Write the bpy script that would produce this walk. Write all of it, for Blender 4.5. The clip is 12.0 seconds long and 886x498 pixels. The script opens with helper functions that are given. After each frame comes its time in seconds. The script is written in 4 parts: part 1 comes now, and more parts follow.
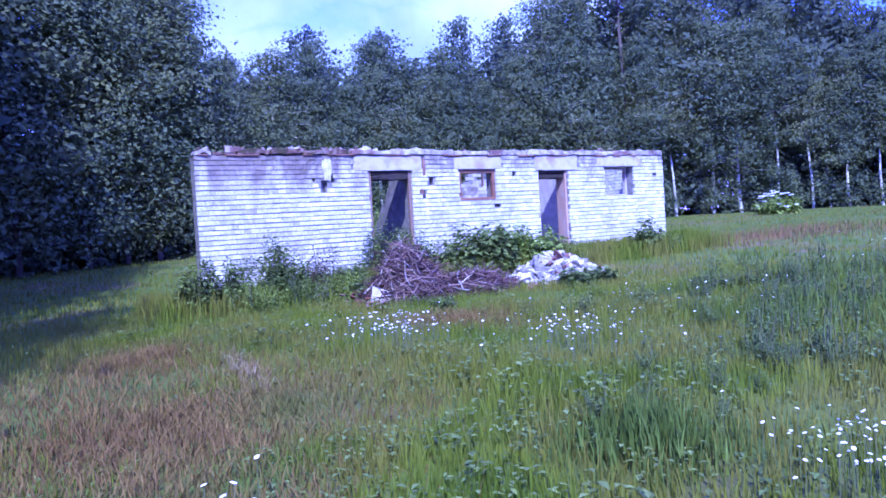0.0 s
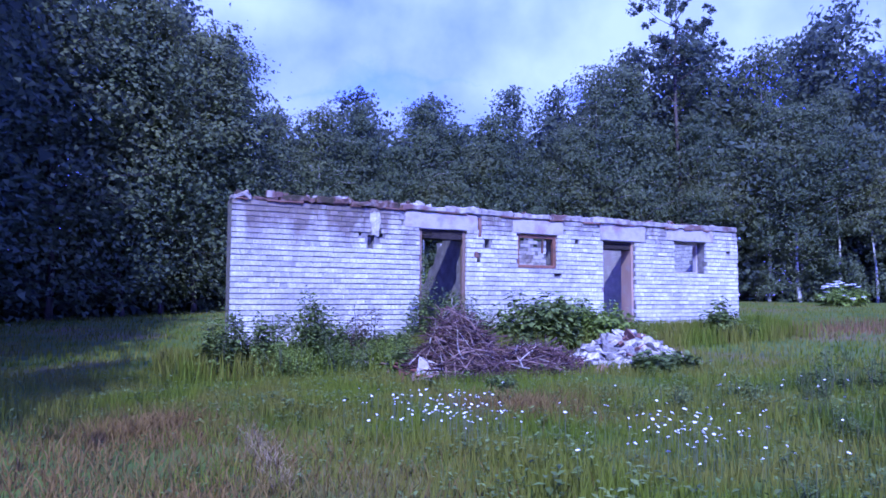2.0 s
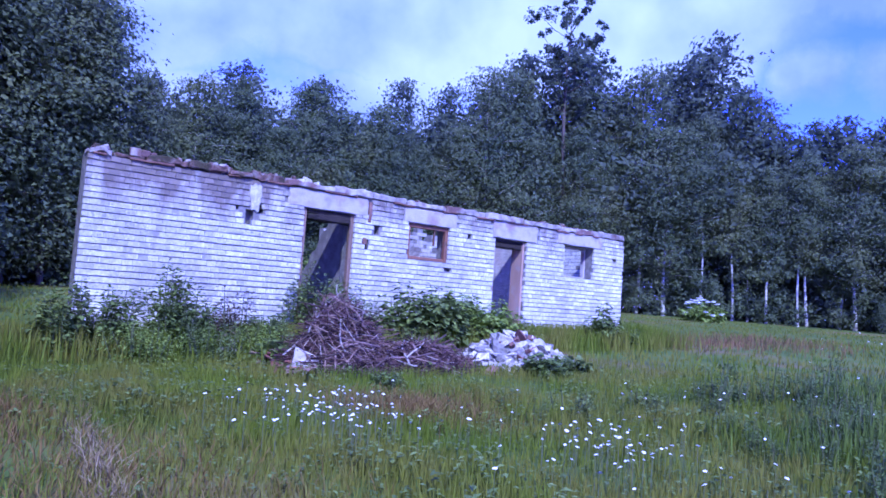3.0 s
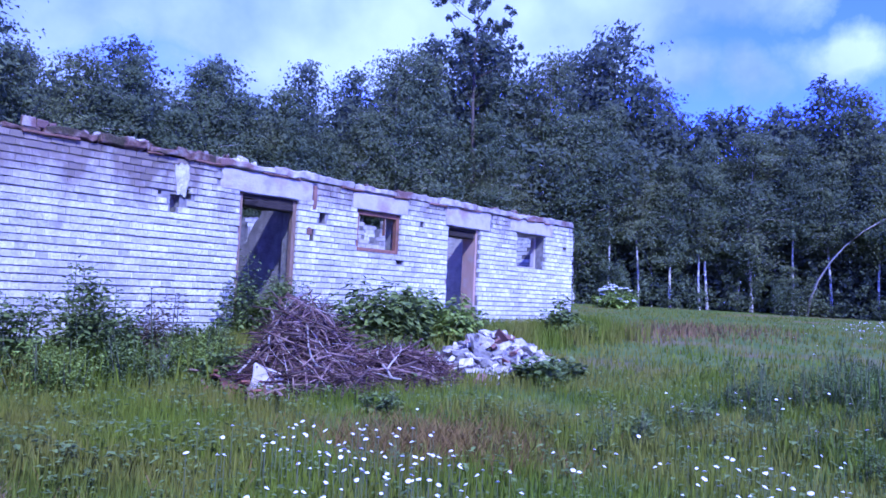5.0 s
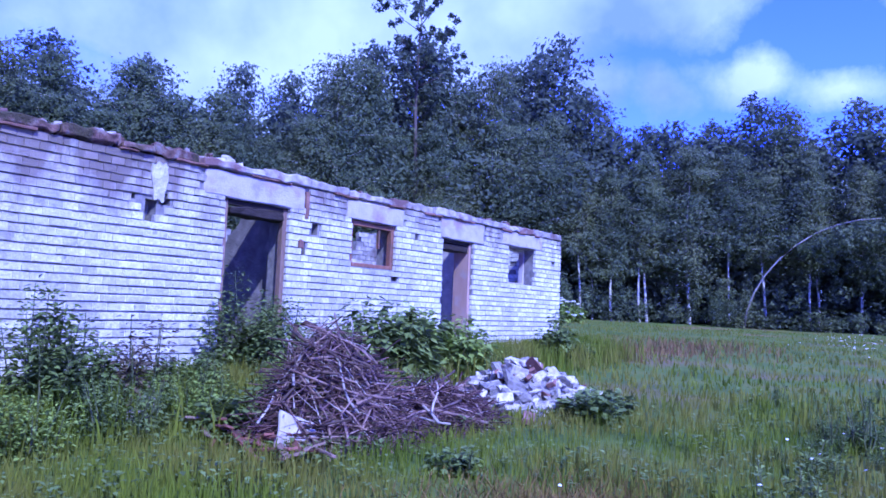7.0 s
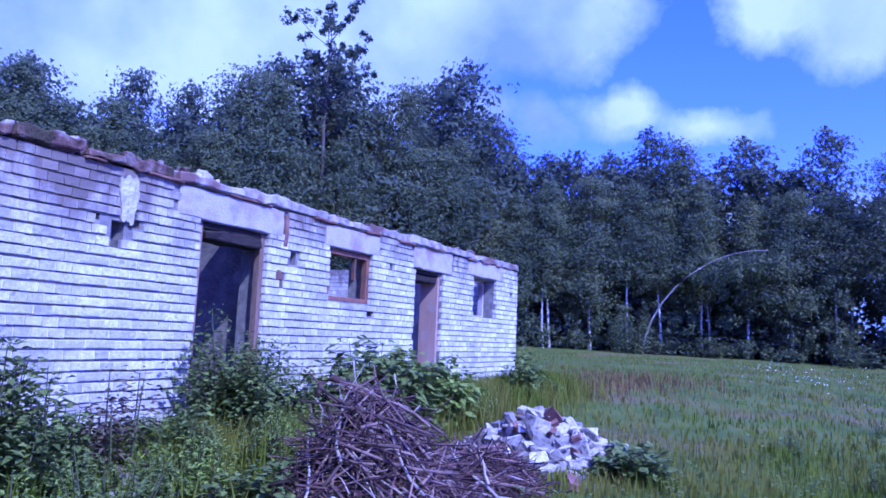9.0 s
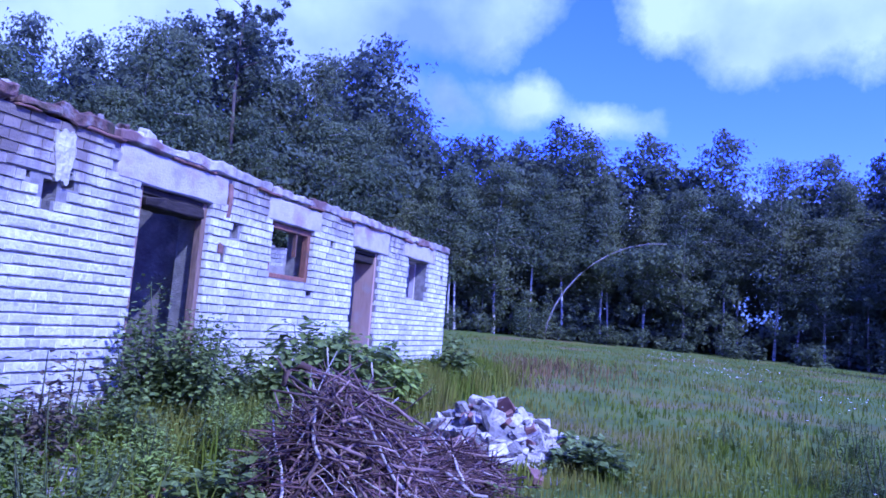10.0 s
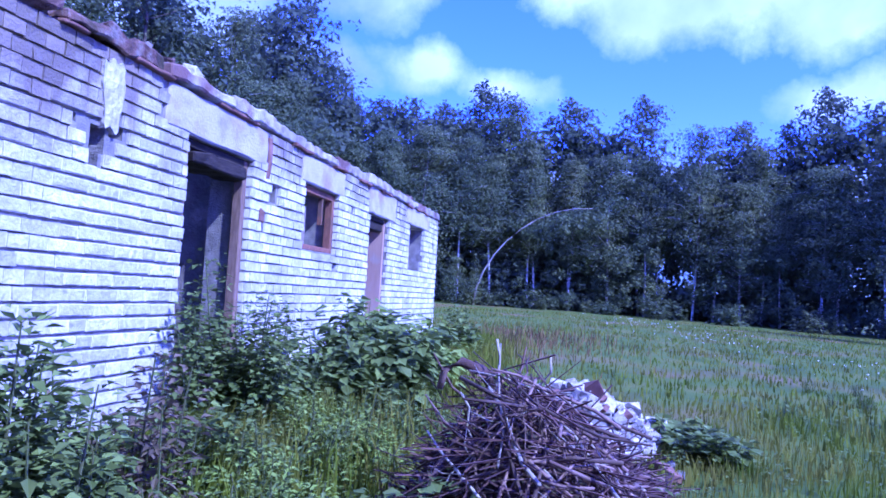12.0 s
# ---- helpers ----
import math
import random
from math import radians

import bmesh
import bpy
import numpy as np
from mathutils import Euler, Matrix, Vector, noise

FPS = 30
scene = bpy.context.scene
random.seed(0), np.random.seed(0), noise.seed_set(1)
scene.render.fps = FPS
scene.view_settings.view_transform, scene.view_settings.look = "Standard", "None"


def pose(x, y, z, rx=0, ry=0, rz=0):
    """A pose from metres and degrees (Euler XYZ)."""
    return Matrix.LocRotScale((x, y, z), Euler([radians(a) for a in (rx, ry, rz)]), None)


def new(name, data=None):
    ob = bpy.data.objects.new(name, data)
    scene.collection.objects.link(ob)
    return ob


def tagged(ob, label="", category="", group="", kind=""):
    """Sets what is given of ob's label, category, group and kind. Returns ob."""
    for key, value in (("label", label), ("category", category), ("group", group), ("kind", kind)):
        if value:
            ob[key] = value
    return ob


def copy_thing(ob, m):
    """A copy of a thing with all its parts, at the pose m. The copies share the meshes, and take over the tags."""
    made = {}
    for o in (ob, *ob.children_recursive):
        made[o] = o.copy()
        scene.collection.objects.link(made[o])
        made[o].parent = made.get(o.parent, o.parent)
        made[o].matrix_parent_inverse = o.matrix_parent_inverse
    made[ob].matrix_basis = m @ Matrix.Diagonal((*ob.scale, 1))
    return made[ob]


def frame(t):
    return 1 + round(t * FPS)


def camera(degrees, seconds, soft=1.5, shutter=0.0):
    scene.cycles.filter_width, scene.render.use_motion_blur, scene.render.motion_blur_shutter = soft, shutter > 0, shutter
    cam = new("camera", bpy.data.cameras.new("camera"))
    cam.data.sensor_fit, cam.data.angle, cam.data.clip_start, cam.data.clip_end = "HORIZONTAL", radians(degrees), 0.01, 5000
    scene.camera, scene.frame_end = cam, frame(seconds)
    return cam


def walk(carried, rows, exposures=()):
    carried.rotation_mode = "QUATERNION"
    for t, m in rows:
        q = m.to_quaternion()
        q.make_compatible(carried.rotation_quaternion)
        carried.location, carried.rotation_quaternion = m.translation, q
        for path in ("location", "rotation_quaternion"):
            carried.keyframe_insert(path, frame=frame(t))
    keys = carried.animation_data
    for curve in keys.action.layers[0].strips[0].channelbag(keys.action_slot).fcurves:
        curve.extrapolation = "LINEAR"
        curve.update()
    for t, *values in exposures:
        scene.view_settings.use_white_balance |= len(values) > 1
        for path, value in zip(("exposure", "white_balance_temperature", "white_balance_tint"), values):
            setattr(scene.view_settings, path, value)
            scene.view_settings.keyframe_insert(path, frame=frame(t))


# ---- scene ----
cam = camera(62.6, 12.0, soft=1.7)
# seconds, eye x y z, yaw, pitch, roll
ROWS = [
    (0.0, -5.879, -12.010, 1.028, -31.63, -1.62, 3.46),
    (0.5, -5.808, -11.757, 0.976, -29.25, 0.69, 0.54),
    (1.0, -5.683, -11.439, 0.941, -31.78, 2.70, -0.91),
    (1.5, -5.631, -11.064, 0.951, -29.89, 3.51, 2.26),
    (2.0, -5.484, -10.737, 0.974, -28.90, 3.96, -0.26),
    (2.5, -5.286, -10.364, 0.945, -35.06, 3.55, -2.79),
    (3.0, -5.178, -9.934, 0.885, -38.78, 4.06, -4.04),
    (5.0, -4.996, -8.228, 0.917, -47.19, 3.79, -2.53),
    (5.5, -5.012, -7.808, 0.947, -50.28, 1.51, -1.36),
    (6.0, -4.953, -7.403, 0.887, -47.85, 2.22, 3.19),
    (6.5, -4.934, -7.006, 0.952, -49.15, 6.55, -2.18),
    (7.0, -4.849, -6.588, 1.001, -53.35, 4.94, -2.20),
    (9.0, -4.795, -5.012, 1.175, -62.53, 6.95, -2.41),
    (9.5, -4.794, -4.730, 1.173, -67.21, 8.27, -4.71),
    (10.0, -4.739, -4.364, 1.204, -70.66, 5.81, -4.44),
    (10.5, -4.614, -3.951, 1.126, -71.31, 4.09, -1.54),
    (11.0, -4.587, -3.574, 1.226, -76.95, 9.26, -9.13),
    (11.5, -4.513, -3.060, 1.312, -85.74, 6.98, -11.07),
    (12.0, -4.274, -2.621, 1.199, -78.37, 3.62, -3.28),
]
walk(cam, [(t, pose(x, y, z, 90 + pitch, roll, yaw)) for t, x, y, z, yaw, pitch, roll in ROWS],
     [(0, 1.36, 4460, 27), (0.5, 1.54, 4420, 26), (0.9, 1.26, 4440, 27), (1.4, 0.76, 4480, 27), (2.2, 0.83, 4480, 27), (3, 0.90, 4470, 27), (5, 0.95, 4410, 27), (7, 0.93, 4350, 28), (9.3, 0.78, 4290, 31), (10.6, 0.95, 4270, 31), (11.4, 0.93, 4240, 31), (12, 1.22, 4210, 30)])

# ---- light ----
SUN_DIR = Vector((0.45, 0.80, -0.88)).normalized()
sun_data = bpy.data.lights.new("sun", "SUN")
sun_data.energy, sun_data.angle, sun_data.color = 3.1, radians(0.6), (1.0, 0.95, 0.88)
sun = new("sun", sun_data)
sun.matrix_world = Matrix.Translation((0, 0, 40)) @ SUN_DIR.to_track_quat("-Z", "Y").to_matrix().to_4x4()


# clouds ahead of the walker: bearing, height, half width and half height in degrees
CLOUDS = [(40, 23, 30, 8.5), (12, 20, 14, 7), (60, 27, 20, 7), (70, 24.5, 10, 4.5), (16, 14, 9, 2.6), (32, 15.5, 12, 3), (56, 18.5, 8, 3.5),
          (65, 17.4, 3.6, 2.8), (69.5, 17.0, 3.2, 2.4), (75.8, 17.4, 4.4, 2.9), (82, 16.3, 4.8, 2.0), (90, 25.5, 8.5, 4.6),
          (97, 23.5, 10, 5.5), (107, 22, 9, 4.5), (108, 15.5, 7, 2.6), (118, 19, 10, 6),
          (30, 9, 34, 7), (92, 4, 45, 8)]


def build_world():
    world = bpy.data.worlds.new("sky")
    scene.world = world
    world.use_nodes = True
    nt = world.node_tree
    nt.nodes.clear()
    n, l = nt.nodes.new, nt.links.new
    sky = n("ShaderNodeTexSky")
    sky.sky_type, sky.sun_disc = "NISHITA", False
    sky.sun_elevation, sky.sun_rotation = radians(44), radians(209)
    sky.air_density, sky.dust_density, sky.ozone_density = 1.0, 0.3, 2.5
    co = n("ShaderNodeTexCoord")
    ragged = n("ShaderNodeTexNoise")
    ragged.inputs["Scale"].default_value, ragged.inputs["Detail"].default_value = 6.0, 8
    ragged.inputs["Roughness"].default_value = 0.62
    l(co.outputs["Generated"], ragged.inputs["Vector"])
    centred = n("ShaderNodeVectorMath")
    centred.operation = "SUBTRACT"
    l(ragged.outputs["Color"], centred.inputs[0])
    centred.inputs[1].default_value = (0.5, 0.5, 0.5)
    pushed = n("ShaderNodeVectorMath")
    pushed.operation = "MULTIPLY_ADD"
    l(centred.outputs[0], pushed.inputs[0])
    pushed.inputs[1].default_value = (0.16, 0.16, 0.12)
    l(co.outputs["Generated"], pushed.inputs[2])
    sep = n("ShaderNodeSeparateXYZ")
    l(pushed.outputs[0], sep.inputs[0])

    def calc(op, a, b=0.0):
        m = n("ShaderNodeMath")
        m.operation = op
        for k, v in enumerate((a, b)):
            if isinstance(v, (int, float)):
                m.inputs[k].default_value = v
            else:
                l(v, m.inputs[k])
        return m.outputs[0]

    # compass bearing and height above the horizon, in degrees
    bearing = calc("MULTIPLY", calc("ARCTAN2", sep.outputs["X"], sep.outputs["Y"]), 57.2958)
    height = calc("MULTIPLY", calc("ARCSINE", sep.outputs["Z"]), 57.2958)
    cover = None
    for b, h, wide, tall in CLOUDS:
        d = calc("SQRT", calc("ADD", calc("POWER", calc("DIVIDE", calc("SUBTRACT", bearing, b), wide), 2.0),
                              calc("POWER", calc("DIVIDE", calc("SUBTRACT", height, h), tall), 2.0)))
        lump = calc("MULTIPLY", calc("SUBTRACT", 1.0, d), min(wide, tall) / 5)
        cover = lump if cover is None else calc("MAXIMUM", cover, lump)
    # broken cloud over the rest of the sky
    big = n("ShaderNodeTexNoise")
    big.inputs["Scale"].default_value, big.inputs["Detail"].default_value = 2.6, 6
    l(co.outputs["Generated"], big.inputs["Vector"])
    behind = calc("MULTIPLY", calc("SUBTRACT", big.outputs["Fac"], 0.47), 2.0)
    away = calc("SUBTRACT", calc("ABSOLUTE", calc("SUBTRACT", bearing, 65.0)), 60.0)
    overhead = calc("SUBTRACT", height, 34.0)
    far = n("ShaderNodeClamp")
    l(calc("DIVIDE", calc("MAXIMUM", away, overhead), 8.0), far.inputs[0])
    cover = calc("MAXIMUM", cover, calc("SUBTRACT", calc("ADD", behind, far.outputs[0]), 1.0))
    fine = calc("MULTIPLY", calc("SUBTRACT", ragged.outputs["Fac"], 0.5), 0.35)
    ramp = n("ShaderNodeValToRGB")
    ramp.color_ramp.elements[0].position, ramp.color_ramp.elements[1].position = -0.02, 0.34
    l(calc("ADD", cover, fine), ramp.inputs[0])
    tone = n("ShaderNodeTexNoise")
    tone.inputs["Scale"].default_value, tone.inputs["Detail"].default_value = 5.0, 6
    l(co.outputs["Generated"], tone.inputs["Vector"])
    white = n("ShaderNodeValToRGB")
    white.color_ramp.elements[0].position, white.color_ramp.elements[1].position = 0.33, 0.64
    white.color_ramp.elements[0].color = (0.20, 0.25, 0.63, 1)
    white.color_ramp.elements[1].color = (0.48, 0.51, 0.86, 1)
    l(tone.outputs["Fac"], white.inputs[0])
    dim = n("ShaderNodeMixRGB")
    dim.blend_type = "MULTIPLY"
    dim.inputs[0].default_value = 1
    l(sky.outputs[0], dim.inputs[1])
    dim.inputs[2].default_value = (0.115, 0.088, 0.37, 1)
    mix = n("ShaderNodeMixRGB")
    l(ramp.outputs[0], mix.inputs[0])
    l(dim.outputs[0], mix.inputs[1])
    l(white.outputs[0], mix.inputs[2])
    bg = n("ShaderNodeBackground")
    l(mix.outputs[0], bg.inputs[0])
    bg.inputs[1].default_value = 1.0
    out = n("ShaderNodeOutputWorld")
    l(bg.outputs[0], out.inputs[0])


build_world()


# ---- materials ----
def material(name, stops, scale=6.0, rough=0.85, bump=0.3, bump_scale=40.0, vary=0.0, per="", dirt=None, dirt_scale=1.2,
             dirt_edge=(0.5, 0.62), stretch=(1, 1, 1), space="Object", through_light=0.0, wash=None, run_off=None):
    """stops: colours along a noise of that scale (per metre). vary: value spread between pieces ('object' or 'island').
    dirt: a second colour laid on in patches. run_off: the colour of rain stains below the broken top of the wall."""
    mat = bpy.data.materials.new(name)
    mat.use_nodes = True
    nt = mat.node_tree
    n, l = nt.nodes.new, nt.links.new
    shader = nt.nodes["Principled BSDF"]
    co = n("ShaderNodeTexCoord")
    mp = n("ShaderNodeMapping")
    mp.inputs["Scale"].default_value = stretch
    if space == "World":
        geo = n("ShaderNodeNewGeometry")
        l(geo.outputs["Position"], mp.inputs[0])
    else:
        l(co.outputs["Object"], mp.inputs[0])
    tex = n("ShaderNodeTexNoise")
    tex.inputs["Scale"].default_value, tex.inputs["Detail"].default_value = scale, 6
    l(mp.outputs[0], tex.inputs["Vector"])
    ramp = n("ShaderNodeValToRGB")
    els = ramp.color_ramp.elements
    while len(els) < len(stops):
        els.new(0.5)
    for i, c in enumerate(stops):
        els[i].position = 0.3 + 0.4 * i / max(1, len(stops) - 1)
        els[i].color = (*c, 1)
    l(tex.outputs["Fac"], ramp.inputs[0])
    colour = ramp.outputs[0]
    if dirt:
        tex2 = n("ShaderNodeTexNoise")
        tex2.inputs["Scale"].default_value, tex2.inputs["Detail"].default_value = dirt_scale, 8
        geo2 = n("ShaderNodeNewGeometry")
        l(geo2.outputs["Position"], tex2.inputs["Vector"])
        r2 = n("ShaderNodeValToRGB")
        r2.color_ramp.elements[0].position, r2.color_ramp.elements[1].position = dirt_edge
        l(tex2.outputs["Fac"], r2.inputs[0])
        mx = n("ShaderNodeMixRGB")
        l(r2.outputs[0], mx.inputs[0])
        l(colour, mx.inputs[1])
        mx.inputs[2].default_value = (*dirt, 1)
        colour = mx.outputs[0]
    if wash:
        tex3 = n("ShaderNodeTexNoise")
        tex3.inputs["Scale"].default_value, tex3.inputs["Detail"].default_value = 0.45, 7
        geo3 = n("ShaderNodeNewGeometry")
        l(geo3.outputs["Position"], tex3.inputs["Vector"])
        r3 = n("ShaderNodeValToRGB")
        r3.color_ramp.elements[0].position, r3.color_ramp.elements[1].position = 0.38, 0.62
        r3.color_ramp.elements[0].color, r3.color_ramp.elements[1].color = (*wash, 1), (1, 1, 1, 1)
        l(tex3.outputs["Fac"], r3.inputs[0])
        mw = n("ShaderNodeMixRGB")
        mw.blend_type = "MULTIPLY"
        mw.inputs[0].default_value = 1
        l(colour, mw.inputs[1])
        l(r3.outputs[0], mw.inputs[2])
        colour = mw.outputs[0]
    if run_off:
        geo4 = n("ShaderNodeNewGeometry")
        streak = n("ShaderNodeMapping")
        streak.inputs["Scale"].default_value = (1.0, 1.0, 0.45)
        l(geo4.outputs["Position"], streak.inputs[0])
        tex4 = n("ShaderNodeTexNoise")
        tex4.inputs["Scale"].default_value, tex4.inputs["Detail"].default_value, tex4.inputs["Roughness"].default_value = 2.6, 9, 0.65
        l(streak.outputs[0], tex4.inputs["Vector"])
        xyz = n("ShaderNodeSeparateXYZ")
        l(geo4.outputs["Position"], xyz.inputs[0])
        up = n("ShaderNodeMapRange")
        l(xyz.outputs["Z"], up.inputs[0])
        up.inputs[1].default_value, up.inputs[2].default_value, up.inputs[3].default_value, up.inputs[4].default_value = 1.45, 2.44, -0.18, 0.26
        along = n("ShaderNodeMapRange")
        l(xyz.outputs["X"], along.inputs[0])
        along.inputs[1].default_value, along.inputs[2].default_value, along.inputs[3].default_value, along.inputs[4].default_value = -1.0, 2.0, 0.02, -0.14
        total = n("ShaderNodeMath")
        l(tex4.outputs["Fac"], total.inputs[0])
        l(up.outputs[0], total.inputs[1])
        total2 = n("ShaderNodeMath")
        l(total.outputs[0], total2.inputs[0])
        l(along.outputs[0], total2.inputs[1])
        r4 = n("ShaderNodeValToRGB")
        r4.color_ramp.elements[0].position, r4.color_ramp.elements[1].position = 0.47, 0.72
        l(total2.outputs[0], r4.inputs[0])
        m4 = n("ShaderNodeMixRGB")
        l(r4.outputs[0], m4.inputs[0])
        l(colour, m4.inputs[1])
        m4.inputs[2].default_value = (*run_off, 1)
        colour = m4.outputs[0]
    if vary:
        if per == "island":
            g = n("ShaderNodeNewGeometry")
            rnd = g.outputs["Random Per Island"]
        else:
            g = n("ShaderNodeObjectInfo")
            rnd = g.outputs["Random"]
        mr = n("ShaderNodeMapRange")
        l(rnd, mr.inputs[0])
        mr.inputs[3].default_value, mr.inputs[4].default_value = 1 - vary, 1 + vary
        hsv = n("ShaderNodeHueSaturation")
        l(mr.outputs[0], hsv.inputs["Value"])
        l(colour, hsv.inputs["Color"])
        colour = hsv.outputs[0]
    l(colour, shader.inputs["Base Color"])
    shader.inputs["Roughness"].default_value = rough
    shader.inputs["Specular IOR Level"].default_value = 0.12 if through_light else 0.3
    if bump:
        bt = n("ShaderNodeTexNoise")
        bt.inputs["Scale"].default_value, bt.inputs["Detail"].default_value = bump_scale, 5
        l(mp.outputs[0], bt.inputs["Vector"])
        bn = n("ShaderNodeBump")
        bn.inputs["Strength"].default_value, bn.inputs["Distance"].default_value = bump, 0.02
        l(bt.outputs["Fac"], bn.inputs["Height"])
        l(bn.outputs[0], shader.inputs["Normal"])
    if through_light:
        tr = n("ShaderNodeBsdfTranslucent")
        l(colour, tr.inputs[0])
        ms = n("ShaderNodeMixShader")
        ms.inputs[0].default_value = through_light
        l(shader.outputs[0], ms.inputs[1])
        l(tr.outputs[0], ms.inputs[2])
        l(ms.outputs[0], nt.nodes["Material Output"].inputs[0])
    return mat


BRICK_LOOK = dict(stops=[(0.40, 0.39, 0.38), (0.72, 0.71, 0.68), (0.54, 0.52, 0.50), (0.76, 0.75, 0.72)], scale=13, rough=0.9, bump=0.5, bump_scale=60, vary=0.2,
                  dirt=(0.40, 0.385, 0.365), dirt_scale=2.4, dirt_edge=(0.54, 0.78), space="World", wash=(0.78, 0.77, 0.76), run_off=(0.21, 0.175, 0.155))
M_BRICK = material("white_brick", per="object", **BRICK_LOOK)
M_BRICK_REST = material("white_brick_rest", per="island", **BRICK_LOOK)
M_POINTING = material("lime_pointing", [(0.50, 0.49, 0.46), (0.78, 0.77, 0.74)], 9, 0.95, 0.5, 70, space="World", run_off=(0.22, 0.18, 0.17))
M_MOSSY = material("mossy_coping", [(0.055, 0.035, 0.032), (0.16, 0.095, 0.08), (0.30, 0.26, 0.24)], 11, 0.95, 0.8, 40, 0.25, "object",
                   (0.06, 0.05, 0.03), 3.0, (0.52, 0.62), space="World")
M_CREAM = material("old_cream_plaster", [(0.34, 0.31, 0.28), (0.62, 0.59, 0.54)], 9, 0.95, 0.9, 30, space="World")
M_MORTAR = material("mortar", [(0.15, 0.14, 0.135), (0.28, 0.26, 0.25)], 12, 0.95, 0.5, 70)
M_CONCRETE = material("concrete", [(0.32, 0.285, 0.28), (0.46, 0.42, 0.41), (0.38, 0.335, 0.33)], 4, 0.9, 0.4, 45, 0, "",
                      (0.30, 0.22, 0.20), 2.2, (0.54, 0.66), space="World")
M_PLASTER = material("plaster", [(0.36, 0.325, 0.31), (0.54, 0.50, 0.48)], 7, 0.92, 0.9, 26, 0, "", (0.45, 0.38, 0.37), 2.5, (0.55, 0.65), space="World")
M_RUBBLE_WALL = material("rough_grey_brick", [(0.26, 0.24, 0.235), (0.50, 0.47, 0.45)], 9, 0.95, 0.8, 40, 0.3, "island", (0.18, 0.15, 0.14), 3.0, (0.5, 0.65), space="World")
# grey plaster made darker overall so the shadow on the partition looks deep
M_DIM = material("shade_toned_plaster", [(0.13, 0.115, 0.115), (0.22, 0.20, 0.20)], 6, 0.95, 0.7, 30, 0, "", (0.28, 0.25, 0.24), 3.0, (0.58, 0.68), space="World")
M_DOOR = material("brown_door_paint", [(0.30, 0.19, 0.14), (0.42, 0.29, 0.23)], 5, 0.7, 0.25, 30, 0, "", (0.36, 0.30, 0.27), 3.0, (0.55, 0.66), stretch=(1, 1, 0.3))
M_COPING = material("coping", [(0.20, 0.165, 0.155), (0.34, 0.305, 0.29), (0.48, 0.45, 0.43)], 9, 0.95, 0.5, 40, 0.2, "object",
                    (0.15, 0.092, 0.085), 1.9, (0.5, 0.58), space="World")
M_WOOD = material("weathered_wood", [(0.15, 0.10, 0.075), (0.27, 0.185, 0.14)], 9, 0.8, 0.3, 30, 0.15, "object", stretch=(6, 6, 1))
M_FRAME = material("red_brown_frame_paint", [(0.17, 0.08, 0.055), (0.26, 0.13, 0.085)], 9, 0.75, 0.3, 30, 0.1, "object", (0.13, 0.08, 0.06), 4.0, (0.52, 0.62), stretch=(4, 4, 1))
M_DARKWOOD = material("dark_timber", [(0.018, 0.014, 0.013), (0.045, 0.034, 0.03)], 9, 0.85, 0.3, 30, stretch=(1, 6, 6))
M_RUST = material("rusty_boards", [(0.06, 0.03, 0.026), (0.21, 0.09, 0.065), (0.11, 0.05, 0.04)], 8, 0.9, 0.4, 30, 0.4, "object", stretch=(2, 8, 8))
M_STICK = material("dead_branches", [(0.065, 0.036, 0.03), (0.21, 0.145, 0.125), (0.095, 0.052, 0.045)], 4, 0.85, 0.3, 60, 0.65, "object")
M_PALE = material("peeled_branches", [(0.34, 0.29, 0.26), (0.43, 0.385, 0.35)], 3, 0.8, 0.3, 60, 0.25, "object")
M_STICK_REST = material("dead_twigs", [(0.05, 0.026, 0.024), (0.13, 0.075, 0.068)], 5, 0.85, 0, 60, 0.6, "island")
M_RUBBLE = material("rubble", [(0.16, 0.14, 0.125), (0.42, 0.39, 0.36), (0.24, 0.21, 0.19)], 16, 0.95, 0.8, 45, 0.6, "object")
M_REDBRICK = material("broken_red_brick", [(0.17, 0.09, 0.07), (0.27, 0.155, 0.125)], 9, 0.95, 0.5, 40, 0.2, "object")
M_SOIL = material("soil", [(0.06, 0.05, 0.035), (0.12, 0.10, 0.07)], 8, 0.95, 0.6, 25)
M_GROUND = material("meadow_ground", [(0.05, 0.08, 0.011), (0.085, 0.125, 0.016), (0.125, 0.13, 0.025)], 0.9, 0.95, 0.8, 9, 0, "",
                    (0.17, 0.115, 0.06), 0.33, (0.54, 0.70), space="World")
M_GRASS = material("meadow_grass", [(0.082, 0.13, 0.012), (0.15, 0.19, 0.02), (0.185, 0.18, 0.034), (0.115, 0.165, 0.018)], 0.7, 0.7, 0, 1, 0.24, "island", space="World", through_light=0.3)
M_DRY = material("dry_grass", [(0.15, 0.095, 0.034), (0.19, 0.13, 0.045), (0.12, 0.115, 0.03)], 0.8, 0.8, 0, 1, 0.3, "island", space="World", through_light=0.2)
M_STRAW = material("trodden_straw", [(0.22, 0.17, 0.085), (0.31, 0.25, 0.14)], 2, 0.8, 0, 1, 0.25, "island", space="World", through_light=0.2)
M_SORREL = material("reddish_seed_heads", [(0.21, 0.125, 0.06), (0.16, 0.13, 0.05)], 0.8, 0.8, 0, 1, 0.3, "island", space="World", through_light=0.2)
M_TALL = material("tall_dark_grass", [(0.08, 0.125, 0.022), (0.125, 0.165, 0.03)], 1.5, 0.7, 0, 1, 0.35, "island", space="World", through_light=0.25)
